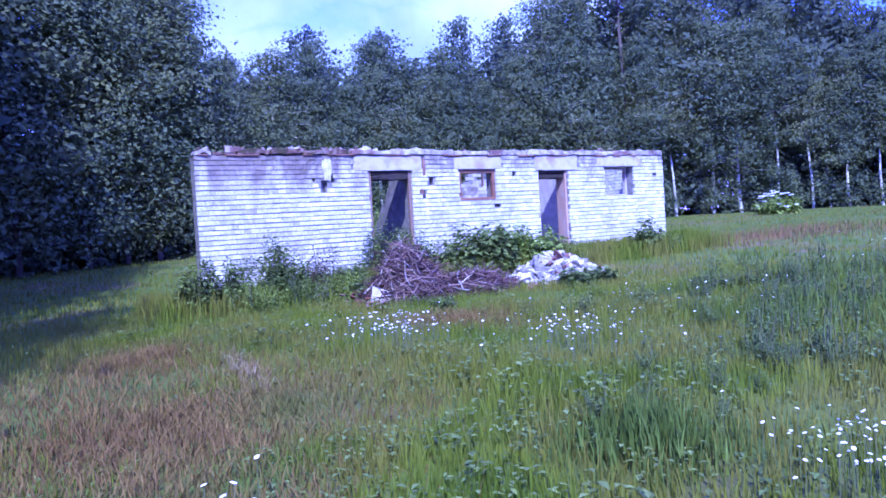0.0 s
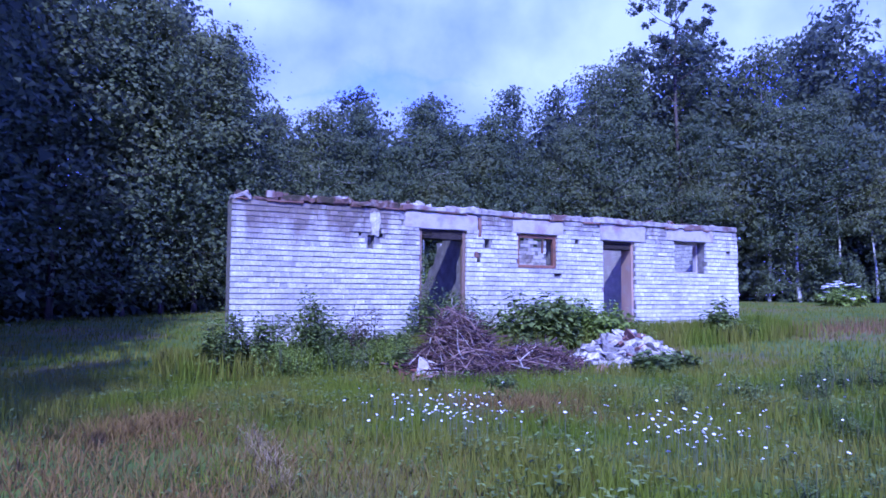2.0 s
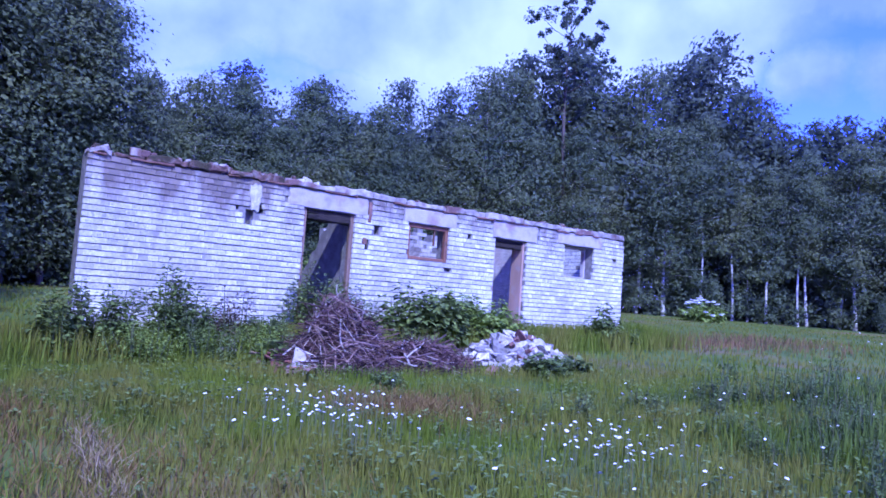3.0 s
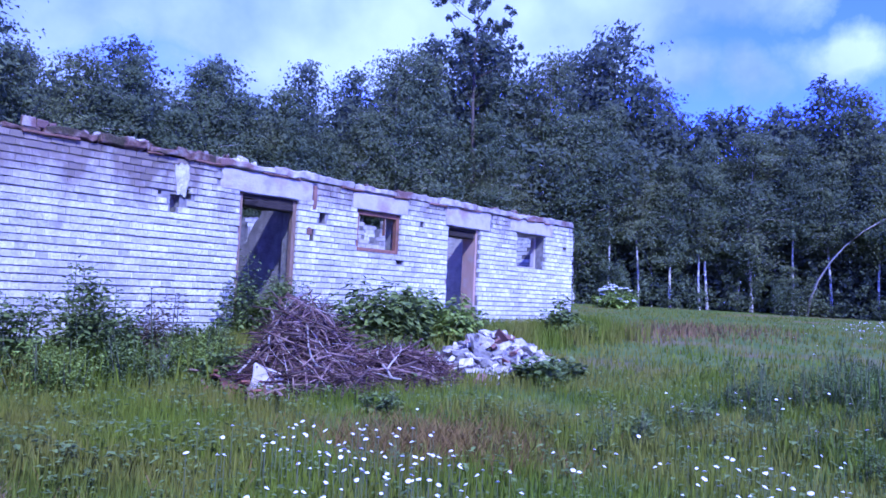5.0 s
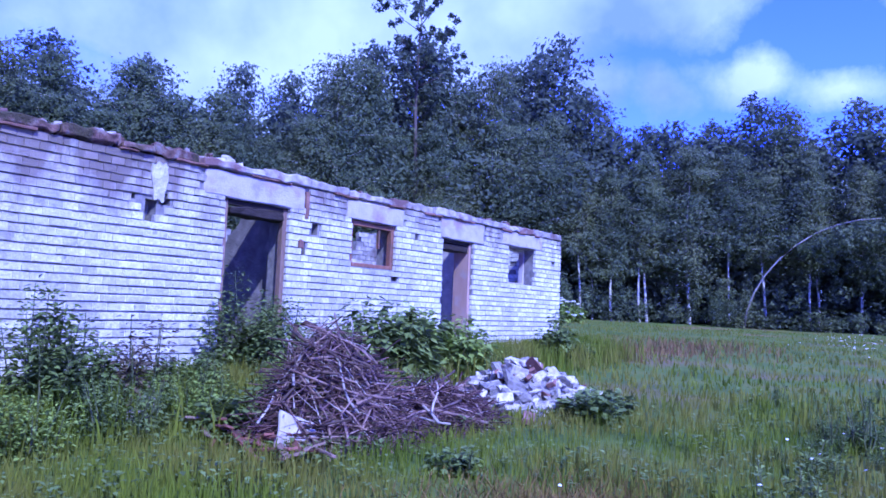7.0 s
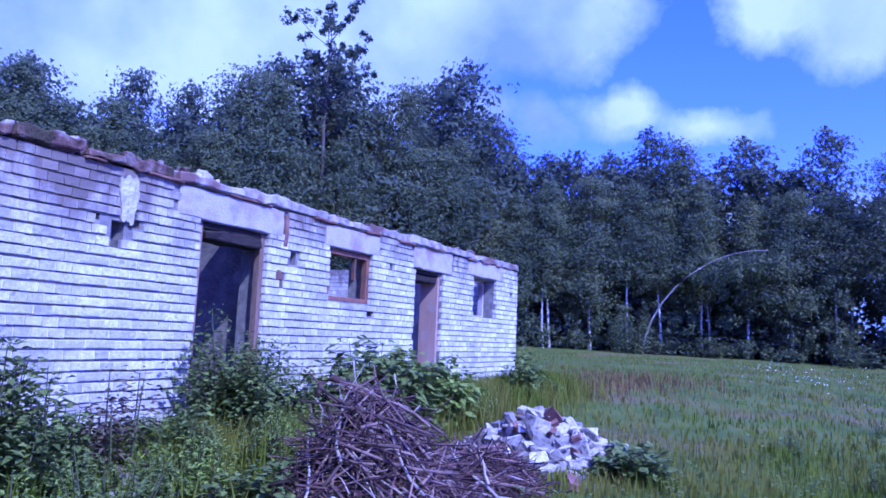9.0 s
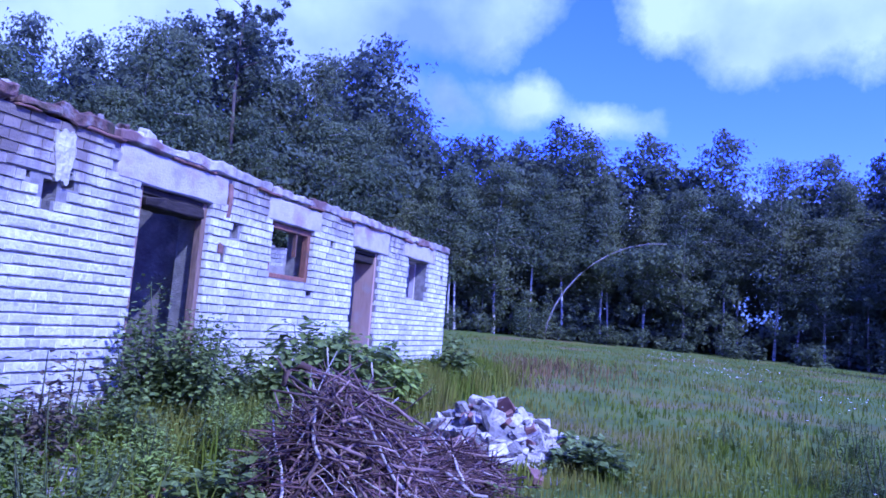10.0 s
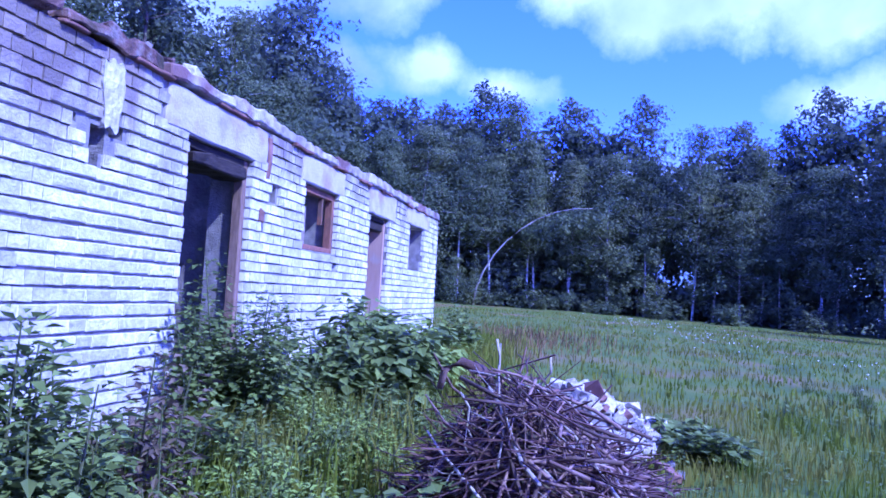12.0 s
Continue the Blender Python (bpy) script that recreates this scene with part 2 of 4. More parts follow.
M_PETAL = material("white_petals", [(0.78, 0.78, 0.80), (0.85, 0.85, 0.85)], 5, 0.7, 0, 1, 0.1, "island")
M_LEAF_DARK = material("forest_leaves", [(0.095, 0.125, 0.080), (0.14, 0.17, 0.095), (0.19, 0.21, 0.10)], 0.35, 0.65, 0, 1, 0.16, "island", space="World", through_light=0.42)
# darker copy of the forest leaves; shade of the wood's depth in the colour
M_LEAF_SHADE = material("leaves_toned_for_shade", [(0.088, 0.115, 0.090), (0.135, 0.158, 0.105)], 0.35, 0.65, 0, 1, 0.16, "island", space="World", through_light=0.42)
M_LEAF_BUSH = material("weed_leaves", [(0.10, 0.14, 0.042), (0.19, 0.235, 0.07)], 3, 0.55, 0, 1, 0.4, "island", through_light=0.25)
M_LEAF_LIGHT = material("young_leaves", [(0.19, 0.26, 0.045), (0.27, 0.34, 0.085)], 3, 0.55, 0, 1, 0.4, "island", through_light=0.3)
M_LEAF_BROWN = material("withered_stalks", [(0.10, 0.085, 0.05), (0.16, 0.12, 0.085)], 3, 0.7, 0, 1, 0.4, "island", through_light=0.2)
M_WEED = material("bluish_weed_leaves", [(0.085, 0.13, 0.036), (0.14, 0.185, 0.055)], 3, 0.6, 0, 1, 0.3, "island", through_light=0.25)
M_STEM = material("green_stems", [(0.07, 0.10, 0.03), (0.12, 0.12, 0.06)], 5, 0.7, 0)
M_BIRCH = material("birch_bark", [(0.10, 0.085, 0.08), (0.55, 0.53, 0.50), (0.68, 0.66, 0.63)], 2.2, 0.8, 0.3, 20, stretch=(1, 1, 3.0))
M_GREYBARK = material("grey_bark", [(0.16, 0.15, 0.14), (0.33, 0.31, 0.29)], 3, 0.85, 0.3, 20)
M_BARK = material("dark_bark", [(0.06, 0.05, 0.045), (0.13, 0.105, 0.09)], 4, 0.9, 0.5, 20, stretch=(3, 3, 0.6))


# ---- building helpers ----
def ground_z(x, y):
    """Height of the meadow, which rises gently away from the walker."""
    east = 0.03 * x if x < 12 else 0.36 + 0.010 * (min(x, 60) - 12)
    west = max(east, -0.6)
    return 0.04 + west + 0.02 * max(-25.0, min(y, 30)) + 0.05 * noise.noise(Vector((x * 0.25, y * 0.25, 0)))


def mesh_of(bm, name, mat, smooth=False):
    me = bpy.data.meshes.new(name)
    bm.to_mesh(me)
    bm.free()
    me.materials.append(mat)
    if smooth:
        me.polygons.foreach_set("use_smooth", [True] * len(me.polygons))
    return me


def part(name, bm, mat, parent=None, label="", smooth=False):
    ob = new(name, mesh_of(bm, name, mat, smooth))
    if parent:
        ob.parent = parent
    if label:
        ob["label"] = label
    return ob


def piece(name, me, parent, m):
    ob = new(name, me)
    ob.parent = parent
    ob.matrix_basis = m
    return ob


def quick_mesh(name, verts, faces, mat):
    me = bpy.data.meshes.new(name)
    me.from_pydata(verts, [], faces)
    me.materials.append(mat)
    return me


def add_box(bm, x0, x1, y0, y1, z0, z1, jitter=0.0, rnd=random):
    vs = []
    for z in (z0, z1):
        for x, y in ((x0, y0), (x1, y0), (x1, y1), (x0, y1)):
            vs.append(bm.verts.new((x + rnd.uniform(-jitter, jitter), y + rnd.uniform(-jitter, jitter), z + rnd.uniform(-jitter, jitter))))
    for f in ((3, 2, 1, 0), (4, 5, 6, 7), (0, 1, 5, 4), (1, 2, 6, 5), (2, 3, 7, 6), (3, 0, 4, 7)):
        bm.faces.new([vs[i] for i in f])


def worn_box(x0, x1, y0, y1, z0, z1, bevel=0.012, rough=0.010, cuts=6, seed=0):
    """A box with bevelled, chipped edges."""
    bm = bmesh.new()
    add_box(bm, x0, x1, y0, y1, z0, z1)
    bmesh.ops.bevel(bm, geom=bm.edges[:], offset=bevel, segments=1, affect="EDGES")
    bmesh.ops.subdivide_edges(bm, edges=[e for e in bm.edges if e.calc_length() > 0.12], cuts=cuts, use_grid_fill=True)
    for v in bm.verts:
        p = v.co * 7 + Vector((seed * 3.1, seed, 0))
        v.co += Vector((noise.noise(p), noise.noise(p + Vector((9, 0, 0))) * 0.5, noise.noise(p + Vector((0, 9, 0))))) * rough
    return bm


def add_tube(bm, points, radii, sides=6):
    """A tapered tube along points."""
    rings = []
    for i, p in enumerate(points):
        a = points[max(0, i - 1)]
        b = points[min(len(points) - 1, i + 1)]
        d = (b - a).normalized()
        u = d.orthogonal().normalized()
        w = d.cross(u)
        rings.append([bm.verts.new(p + (u * math.cos(k * math.tau / sides) + w * math.sin(k * math.tau / sides)) * radii[i]) for k in range(sides)])
    for r0, r1 in zip(rings, rings[1:]):
        for k in range(sides):
            bm.faces.new((r0[k], r0[(k + 1) % sides], r1[(k + 1) % sides], r1[k]))
    bm.faces.new(list(reversed(rings[0])))
    bm.faces.new(rings[-1])


def wall_cells(bm, x0, x1, z0, z1, y0, y1, openings, along="x"):
    """A wall slab with rectangular openings right through it."""
    xs = sorted({x0, x1, *[v for o in openings for v in o[:2] if x0 < v < x1]})
    zs = sorted({z0, z1, *[v for o in openings for v in o[2:] if z0 < v < z1]})
    for a, b in zip(xs, xs[1:]):
        run = None
        for c, d in list(zip(zs, zs[1:])) + [(None, None)]:
            solid = c is not None and not any(o[0] < (a + b) / 2 < o[1] and o[2] < (c + d) / 2 < o[3] for o in openings)
            if solid:
                run = (run[0], d) if run else (c, d)
            elif run:
                if along == "x":
                    add_box(bm, a, b, y0, y1, *run)
                else:
                    add_box(bm, y0, y1, a, b, *run)
                run = None


# ---- ground ----
def build_ground():
    bm = bmesh.new()
    xs = [-400, -150, -70] + [-45 + i for i in range(0, 101)] + [65, 90, 150, 400]
    ys = [-400, -150, -70] + [-45 + i for i in range(0, 86)] + [50, 80, 150, 400]
    grid = [[bm.verts.new((x, y, ground_z(x, y))) for y in ys] for x in xs]
    for i in range(len(xs) - 1):
        for j in range(len(ys) - 1):
            bm.faces.new((grid[i][j], grid[i + 1][j], grid[i + 1][j + 1], grid[i][j + 1]))
    tagged(part("ground", bm, M_GROUND, smooth=True), "gently rising green meadow with brownish worn patches", "ground", kind="structure")


build_ground()

# ---- the ruined house ----
LEFT, RIGHT, DEPTH, THICK = -3.07, 7.75, 4.2, 0.36
DOOR_1, DOOR_2 = (0.0, 0.91, -1.0, 2.15), (3.95, 4.78, -1.0, 2.12)
WIN_1, WIN_2 = (1.97, 2.86, 1.55, 2.16), (5.86, 6.78, 1.54, 2.19)
OPENINGS = [DOOR_1, DOOR_2, WIN_1, WIN_2]
# pockets where bricks have fallen out of the face
POCKETS = [(-0.93, -0.81, 1.85, 2.0), (-0.78, -0.66, 1.96, 2.08), (-0.92, -0.85, 1.78, 1.85), (1.09, 1.19, 1.62, 1.82), (1.28, 1.38, 1.88, 2.02),
           (3.27, 3.36, 2.02, 2.12), (-1.12, -1.04, 1.98, 2.03), (7.42, 7.52, 1.98, 2.06), (2.78, 2.96, 1.40, 1.46)]
LINTELS = [(-0.28, 1.13, 2.15, 2.43), (1.86, 3.0, 2.16, 2.41), (3.88, 5.06, 2.12, 2.45), (5.64, 7.0, 2.19, 2.44)]
PLASTER = (-0.94, -0.68, 1.86, 2.42)


def build_front_wall():
    wall = new("wall_front")
    tagged(wall, "roofless front wall of weathered white brick with openings", "wall", kind="structure")
    bm = bmesh.new()
    wall_cells(bm, LEFT + 0.01, RIGHT - 0.01, -0.6, 2.44, 0.024, 0.16, OPENINGS + POCKETS)
    wall_cells(bm, LEFT + 0.01, RIGHT - 0.01, -0.6, 2.44, 0.16, THICK, OPENINGS)
    part("mortar_core", bm, M_MORTAR, wall, "grey crumbling mortar and brick core")
    for i, (a, b, c, d) in enumerate(LINTELS):
        part("lintel", worn_box(a, b, -0.006, THICK + 0.01, c, d, 0.015, 0.016, 7, i), M_CONCRETE, wall, "stained grey concrete lintel")
    rnd = random.Random(5)
    rest, pointing = bmesh.new(), bmesh.new()
    shared = {}
    for kind, length in (("header", 0.122), ("stretcher", 0.252)):
        shared[kind] = []
        for v in range(4):
            bm = bmesh.new()
            add_box(bm, -length / 2, length / 2, 0, 0.07, -0.033, 0.033, 0.0035, rnd)
            bmesh.ops.bevel(bm, geom=[e for e in bm.edges if max(p.co.y for p in e.verts) < 0.02], offset=0.006, segments=1, affect="EDGES")
            shared[kind].append(mesh_of(bm, "brick", M_BRICK))
    course, singles = 0.0815, 0
    for row in range(-5, 30):
        z = row * course + 0.03
        x = LEFT + (0.0 if row % 2 else -0.065)
        header_row = row % 3 != 0
        slip = rnd.uniform(-0.003, 0.003)
        while x < RIGHT - 0.03:
            length = 0.122 if (header_row and rnd.random() < 0.75) or rnd.random() < 0.3 else 0.252
            a, b = max(x, LEFT), min(x + length, RIGHT)
            x += length + 0.009 + rnd.uniform(-0.004, 0.003)
            # bricks stop at the openings and break off at the pockets
            whole = True
            for o in OPENINGS + [(q[0] + rnd.uniform(-0.04, 0.03), q[1] + rnd.uniform(-0.03, 0.04), q[2], q[3]) for q in POCKETS]:
                if o[2] < z < o[3]:
                    if o[0] <= a and b <= o[1]:
                        b = a
                    elif a < o[0] < b:
                        b, whole = o[0] - 0.002, False
                    elif a < o[1] < b:
                        a, whole = o[1] + 0.002, False
            mid = (a + b) / 2
            if b - a < 0.035 or any(o[0] < mid < o[1] and o[2] < z < o[3] for o in LINTELS):
                continue
            out = 0.002 + rnd.uniform(-0.004, 0.004) + (0.008 if rnd.random() < 0.03 else 0)
            add_box(pointing, a - 0.005, b + 0.006, out + 0.008, out + 0.05, z - 0.031 + slip, z + 0.031 + slip, 0.002, rnd)
            if -1.75 < mid < -0.02 and 0.55 < z < 2.1 and whole and b - a in (length,) and singles < 300:
                singles += 1
                piece("brick", rnd.choice(shared["header" if length < 0.2 else "stretcher"]), wall, pose(mid, out, z + slip, rnd.uniform(-1, 1), rnd.uniform(-0.6, 0.6), rnd.uniform(-1, 1)))
            else:
                add_box(rest, a, b, out, out + 0.07, z - 0.033 + slip, z + 0.033 + slip, 0.004, rnd)
    tagged(part("brickwork", rest, M_BRICK_REST, wall), kind="stuff")
    tagged(part("pointing", pointing, M_POINTING, wall, "pale lime mortar between the bricks"), kind="stuff")
    # a scrap of old plaster
    patch = bmesh.new()
    for y in (-0.016, 0.04):
        ring = []
        for k in range(40):
            a = k * math.tau / 40
            wob = 1.0 + 0.4 * noise.noise(Vector((math.cos(a) * 1.9, math.sin(a) * 1.9, 4.0))) + rnd.uniform(-0.04, 0.04)
            square = 1 / max(abs(math.cos(a)), abs(math.sin(a))) ** 0.6
            ring.append(patch.verts.new((sum(PLASTER[:2]) / 2 + (0.085 + 0.03 * math.sin(a)) * square * wob * math.cos(a), y + (rnd.uniform(0, 0.008) if y < 0 else 0), 2.19 + 0.20 * square * wob * math.sin(a))))
        if y < 0:
            front = ring
    for k in range(40):
        patch.faces.new((front[k], front[(k + 1) % 40], ring[(k + 1) % 40], ring[k]))
    patch.faces.new(list(reversed(front)))
    bmesh.ops.triangulate(patch, faces=patch.faces[:])
    part("plaster_patch", patch, M_CREAM, wall, "patch of old cream plaster")
    # remains of a red brick course under the coping
    x = LEFT + 0.05
    while x < RIGHT - 0.5:
        length = rnd.uniform(0.15, 0.6)
        part("red_course", worn_box(x, x + length, -0.034, 0.06, 2.425 + rnd.uniform(-0.006, 0.008), 2.452, 0.006, 0.016, 4, int(x * 10) + 50), M_REDBRICK, wall, "crumbling red brick under the coping")
        x += length + rnd.uniform(0.2, 0.9)
    # a crack and a rotten red brick at the end of the door lintel
    part("cracked_brick", worn_box(1.145, 1.20, -0.008, 0.10, 2.06, 2.40, 0.008, 0.03, 5, 91), M_REDBRICK, wall, "rotten red brick in a crack beside the lintel")
    part("cracked_brick", worn_box(1.08, 1.15, -0.004, 0.10, 1.70, 1.80, 0.01, 0.03, 3, 92), M_REDBRICK, wall, "broken red brick showing in a hole")
    # loose coping along the broken top: mossy and crumbling at one end, slabs further on
    x, i = LEFT, 0
    while x < RIGHT - 0.15:
        mossy = x < -0.35
        length = min(rnd.uniform(0.25, 0.7) if mossy else rnd.uniform(0.45, 1.15), RIGHT - x)
        top = 2.44 + (rnd.uniform(0.05, 0.13) if mossy else rnd.uniform(0.08, 0.115))
        slab_bm = worn_box(x + 0.008, x + length - rnd.uniform(0.0, 0.03), -0.03 + rnd.uniform(-0.025, 0.02), THICK, 2.445, top, 0.012, 0.05 if mossy else 0.034, 9, i + 11)
        part("coping_stone", slab_bm, M_MOSSY if mossy and rnd.random() < 0.75 else M_COPING, wall, "dark mossy crumbling coping" if mossy else "")
        x += length
        i += 1
    for i in range(34):
        x = rnd.uniform(LEFT + 0.05, 0.3) if i < 24 else rnd.uniform(0.3, RIGHT - 0.3)
        w, h, y = rnd.uniform(0.03, 0.09), rnd.uniform(0.015, 0.045), rnd.uniform(-0.03, 0.12)
        part("broken_brick", worn_box(x, x + w * 1.6, y, y + rnd.uniform(0.08, 0.16), 2.49, 2.545 + h, 0.01, 0.045, 3, i), M_MOSSY if i % 3 == 0 else M_CREAM if i % 3 == 1 and x > -1.2 else M_COPING, wall)
    return wall


build_front_wall()


def ragged_wall(name, along, fixed, a, b, tops, openings, label, mat, thick=0.3, z0=-0.5):
    """An inner or rear wall whose broken top steps down from block to block."""
    bm = bmesh.new()
    n = len(tops)
    for i, top in enumerate(tops):
        u0, u1 = a + (b - a) * i / n, a + (b - a) * (i + 1) / n
        wall_cells(bm, u0, u1, z0, top, fixed, fixed + thick, openings, along)
    ob = part(name, bm, mat)
    return tagged(ob, label, "wall", kind="structure")


def sloping_wall(name, x0, x1, a, b, tops, label, mat, z0=-0.5):
    """A wall along y in one piece, with a broken top that falls away."""
    bm = bmesh.new()
    n = len(tops)
    rows = []
    for i, top in enumerate(tops):
        y = a + (b - a) * i / (n - 1)
        rows.append([bm.verts.new(c) for c in ((x0, y, z0), (x0, y, top), (x1, y, top + 0.03 * math.sin(i * 2.3)), (x1, y, z0))])
    for r, s in zip(rows, rows[1:]):
        for k in range(3):
            bm.faces.new((r[k], s[k], s[k + 1], r[k + 1]))
    bm.faces.new(rows[0])
    bm.faces.new(list(reversed(rows[-1])))
    bmesh.ops.recalc_face_normals(bm, faces=bm.faces[:])
    return tagged(part(name, bm, mat), label, "wall", kind="structure")


def block_courses(name, along, fixed, facing, a, b, z0, z1, skip, parent, seed, mat=None):
    """Brick courses standing proud of one face of a wall."""
    rnd = random.Random(seed)
    bm = bmesh.new()
    row = 0
    z = z0
    while z < z1 - 0.05:
        u = a - (0.07 if row % 2 else 0)
        while u < b - 0.03:
            length = rnd.choice((0.122, 0.252, 0.252))
            u0, u1 = max(u, a), min(u + length, b)
            u += length + 0.01
            mid = (u0 + u1) / 2
            if u1 - u0 < 0.04 or skip(mid, z + 0.05) or rnd.random() < 0.03:
                continue
            t = sorted((fixed, fixed + facing * (0.012 + rnd.uniform(-0.005, 0.005))))
            if along == "x":
                add_box(bm, u0, u1, t[0], t[1], z, z + 0.071, 0.003, rnd)
            else:
                add_box(bm, t[0], t[1], u0, u1, z, z + 0.071, 0.003, rnd)
        z += 0.0815
        row += 1
    tagged(part("brickwork", bm, mat or M_BRICK_REST, parent), kind="stuff")


def build_rest_of_house():
    rnd = random.Random(8)
    BACK0 = -1.0
    back_open = [(1.55, 2.75, 0.9, 3.0), (4.1, 4.9, 1.2, 2.1), (5.9, 6.6, 1.35, 2.2)]
    n = 24
    tops = [2.4 + rnd.uniform(-0.25, 0.1) for _ in range(n)]
    back = ragged_wall("wall_back", "x", DEPTH, BACK0, RIGHT - 0.3, tops, back_open, "broken rear wall of pale brick seen through the openings", M_MORTAR)
    span = RIGHT - 0.3 - BACK0
    block_courses("brickwork", "x", DEPTH, -1, BACK0, RIGHT - 0.3, -0.4, 2.5,
                  lambda u, z: z > tops[min(n - 1, int((u - BACK0) / span * n))] or any(o[0] < u < o[1] and o[2] < z < o[3] for o in back_open), back, 21)
    for name, fixed, face, sd in (("wall_right", RIGHT - 0.3, 1, 32),):
        t2 = [2.44 + rnd.uniform(-0.2, 0.06) for _ in range(10)]
        w = ragged_wall(name, "y", fixed, THICK + 0.004, DEPTH + 0.3, t2, [], "end wall of pale weathered brick with a broken top", M_MORTAR)
        block_courses("brickwork", "y", fixed if face < 0 else fixed + 0.3, face, THICK + 0.004, DEPTH + 0.3, -0.4, 2.44,
                      lambda u, z: z > t2[min(9, int((u - THICK) / 4.2 * 10))], w, sd)
        block_courses("brickwork", "y", fixed + 0.3 if face < 0 else fixed, -face, THICK + 0.004, DEPTH, -0.4, 2.44,
                      lambda u, z: z > t2[min(9, int((u - THICK) / 4.2 * 10))], w, sd + 5)
    slope = [max(0.5, min(2.44, 2.44 - 1.12 * (i * 3.82 / 48 - 0.42)) + 0.04 * math.sin(i * 1.7) + rnd.uniform(-0.03, 0.03)) for i in range(48)]
    sloping_wall("wall_partition_1", 1.05, 1.25, THICK + 0.004, DEPTH - 0.02, slope, "plastered partition wall with a broken sloping top, colour deepened for shade", M_DIM)
    ragged_wall("wall_partition_2", "y", 5.25, THICK + 0.004, DEPTH - 0.02, [2.44, 2.40, 2.3, 2.1, 1.9, 1.7, 1.75, 1.6, 1.4, 1.2], [(1.6, 2.1, 0.9, 1.5)],
                "broken plastered partition wall with a hole", M_PLASTER, 0.2)
    inner_tops = [1.92 + 0.012 * i + 0.15 * math.sin(i * 0.9) + rnd.uniform(-0.14, 0.14) for i in range(26)]
    inner_open = [(4.55, 4.8, 1.25, 1.5), (2.6, 2.78, 1.45, 1.6), (3.1, 3.25, 1.6, 1.72)]
    inner = ragged_wall("wall_partition_3", "x", 2.4, 1.8, 5.24, inner_tops, inner_open, "broken inner wall of rough grey brick", M_MORTAR, 0.15)
    block_courses("brickwork", "x", 2.4, -1, 1.8, 5.24, -0.4, 2.44,
                  lambda u, z: z > inner_tops[min(25, int((u - 1.8) / 3.44 * 26))] - 0.03 or any(o[0] < u < o[1] and o[2] < z < o[3] for o in inner_open), inner, 71, M_RUBBLE_WALL)


build_rest_of_house()


def framed_opening(name, o, y0, y1, bars, mat, label, category, width=0.07, sill=True, head=None):
    """A wooden lining with bars (positions across, 0 to 1)."""
    ob = new(name)
    tagged(ob, label, category, kind="structure")
    x0, x1, z0, z1 = o
    x0, x1, z1 = x0 + 0.004, x1 - 0.004, z1 - 0.004
    z0 = z0 + 0.004 if sill else -0.3
    part("jamb", worn_box(x0, x0 + width, y0, y1, z0, z1, 0.006, 0.004, 3, 1), mat, ob)
    part("jamb", worn_box(x1 - width, x1, y0, y1, z0, z1, 0.006, 0.004, 3, 2), mat, ob)
    part("head", worn_box(x0 + width, x1 - width, y0, y1, z1 - width, z1, 0.006, 0.004, 3, 3), head or mat, ob)
    if sill:
        part("sill", worn_box(x0 + width, x1 - width, y0, y1, z0, z0 + width * 0.8, 0.006, 0.004, 3, 4), mat, ob)
    for b in bars:
        xm = x0 + (x1 - x0) * b
        part("mullion", worn_box(xm - 0.013, xm + 0.013, y0 + 0.015, y1 - 0.015, z0 + 0.45 * (z1 - z0), z1 - width, 0.005, 0.004, 3, 5), mat, ob)
    return ob


framed_opening("window_1", WIN_1, 0.05, 0.13, (0.68,), M_FRAME, "empty window with a rotten red-brown wooden frame", "window", 0.062)
framed_opening("window_2", WIN_2, 0.24, 0.34, (), M_CONCRETE, "empty window opening with no frame left", "window", 0.04)
framed_opening("door_1", DOOR_1, 0.05, 0.13, (), M_WOOD, "empty doorway with a weathered wooden frame", "doorway", 0.06, False, M_DARKWOOD)
framed_opening("door_2", DOOR_2, 0.06, 0.36, (), M_DOOR, "empty doorway with a brown board lining", "doorway", 0.05, False, M_DARKWOOD)
part_beam = tagged(part("door_head_beam", worn_box(0.07, 0.84, 0.01, 0.30, 1.99, 2.082, 0.01, 0.035, 6, 6), M_DARKWOOD), "charred dark timber under the door lintel", "beam")
part_beam2 = tagged(part("door_head_beam", worn_box(4.02, 4.71, 0.08, 0.34, 1.96, 2.055, 0.01, 0.012, 5, 7), M_DARKWOOD), "dark timber under the door lintel", "beam")

# ---- trees ----
def add_leaf(verts, faces, rnd, p, s, face):
    """One leaf, a bent triangle that looks more or less towards face."""
    n = (face + Vector((rnd.gauss(0, 0.42), rnd.gauss(0, 0.42), rnd.gauss(0, 0.42)))).normalized()
    u = n.orthogonal().normalized()
    w = n.cross(u)
    a = rnd.uniform(0, math.tau)
    u, w = u * math.cos(a) + w * math.sin(a), w * math.cos(a) - u * math.sin(a)
    k = len(verts)
    verts += [p + u * s, p - u * s * 0.7 + w * s * 0.75, p - u * s * 0.6 - w * s * 0.8]
    faces.append((k, k + 1, k + 2))


def leaf_cloud(rnd, clumps, per, size, spread):
    """Leaves scattered round the given clump centres."""
    verts, faces = [], []
    for c, r in clumps:
        for _ in range(per):
            d = Vector((rnd.gauss(0, 1), rnd.gauss(0, 1), rnd.gauss(0, 0.75)))
            d = d.normalized() * r * spread * rnd.random() ** 0.45
            add_leaf(verts, faces, rnd, c + d, size * rnd.uniform(0.6, 1.3), d * (0.7 / r) + Vector((0, 0, 0.5)))
    return verts, faces


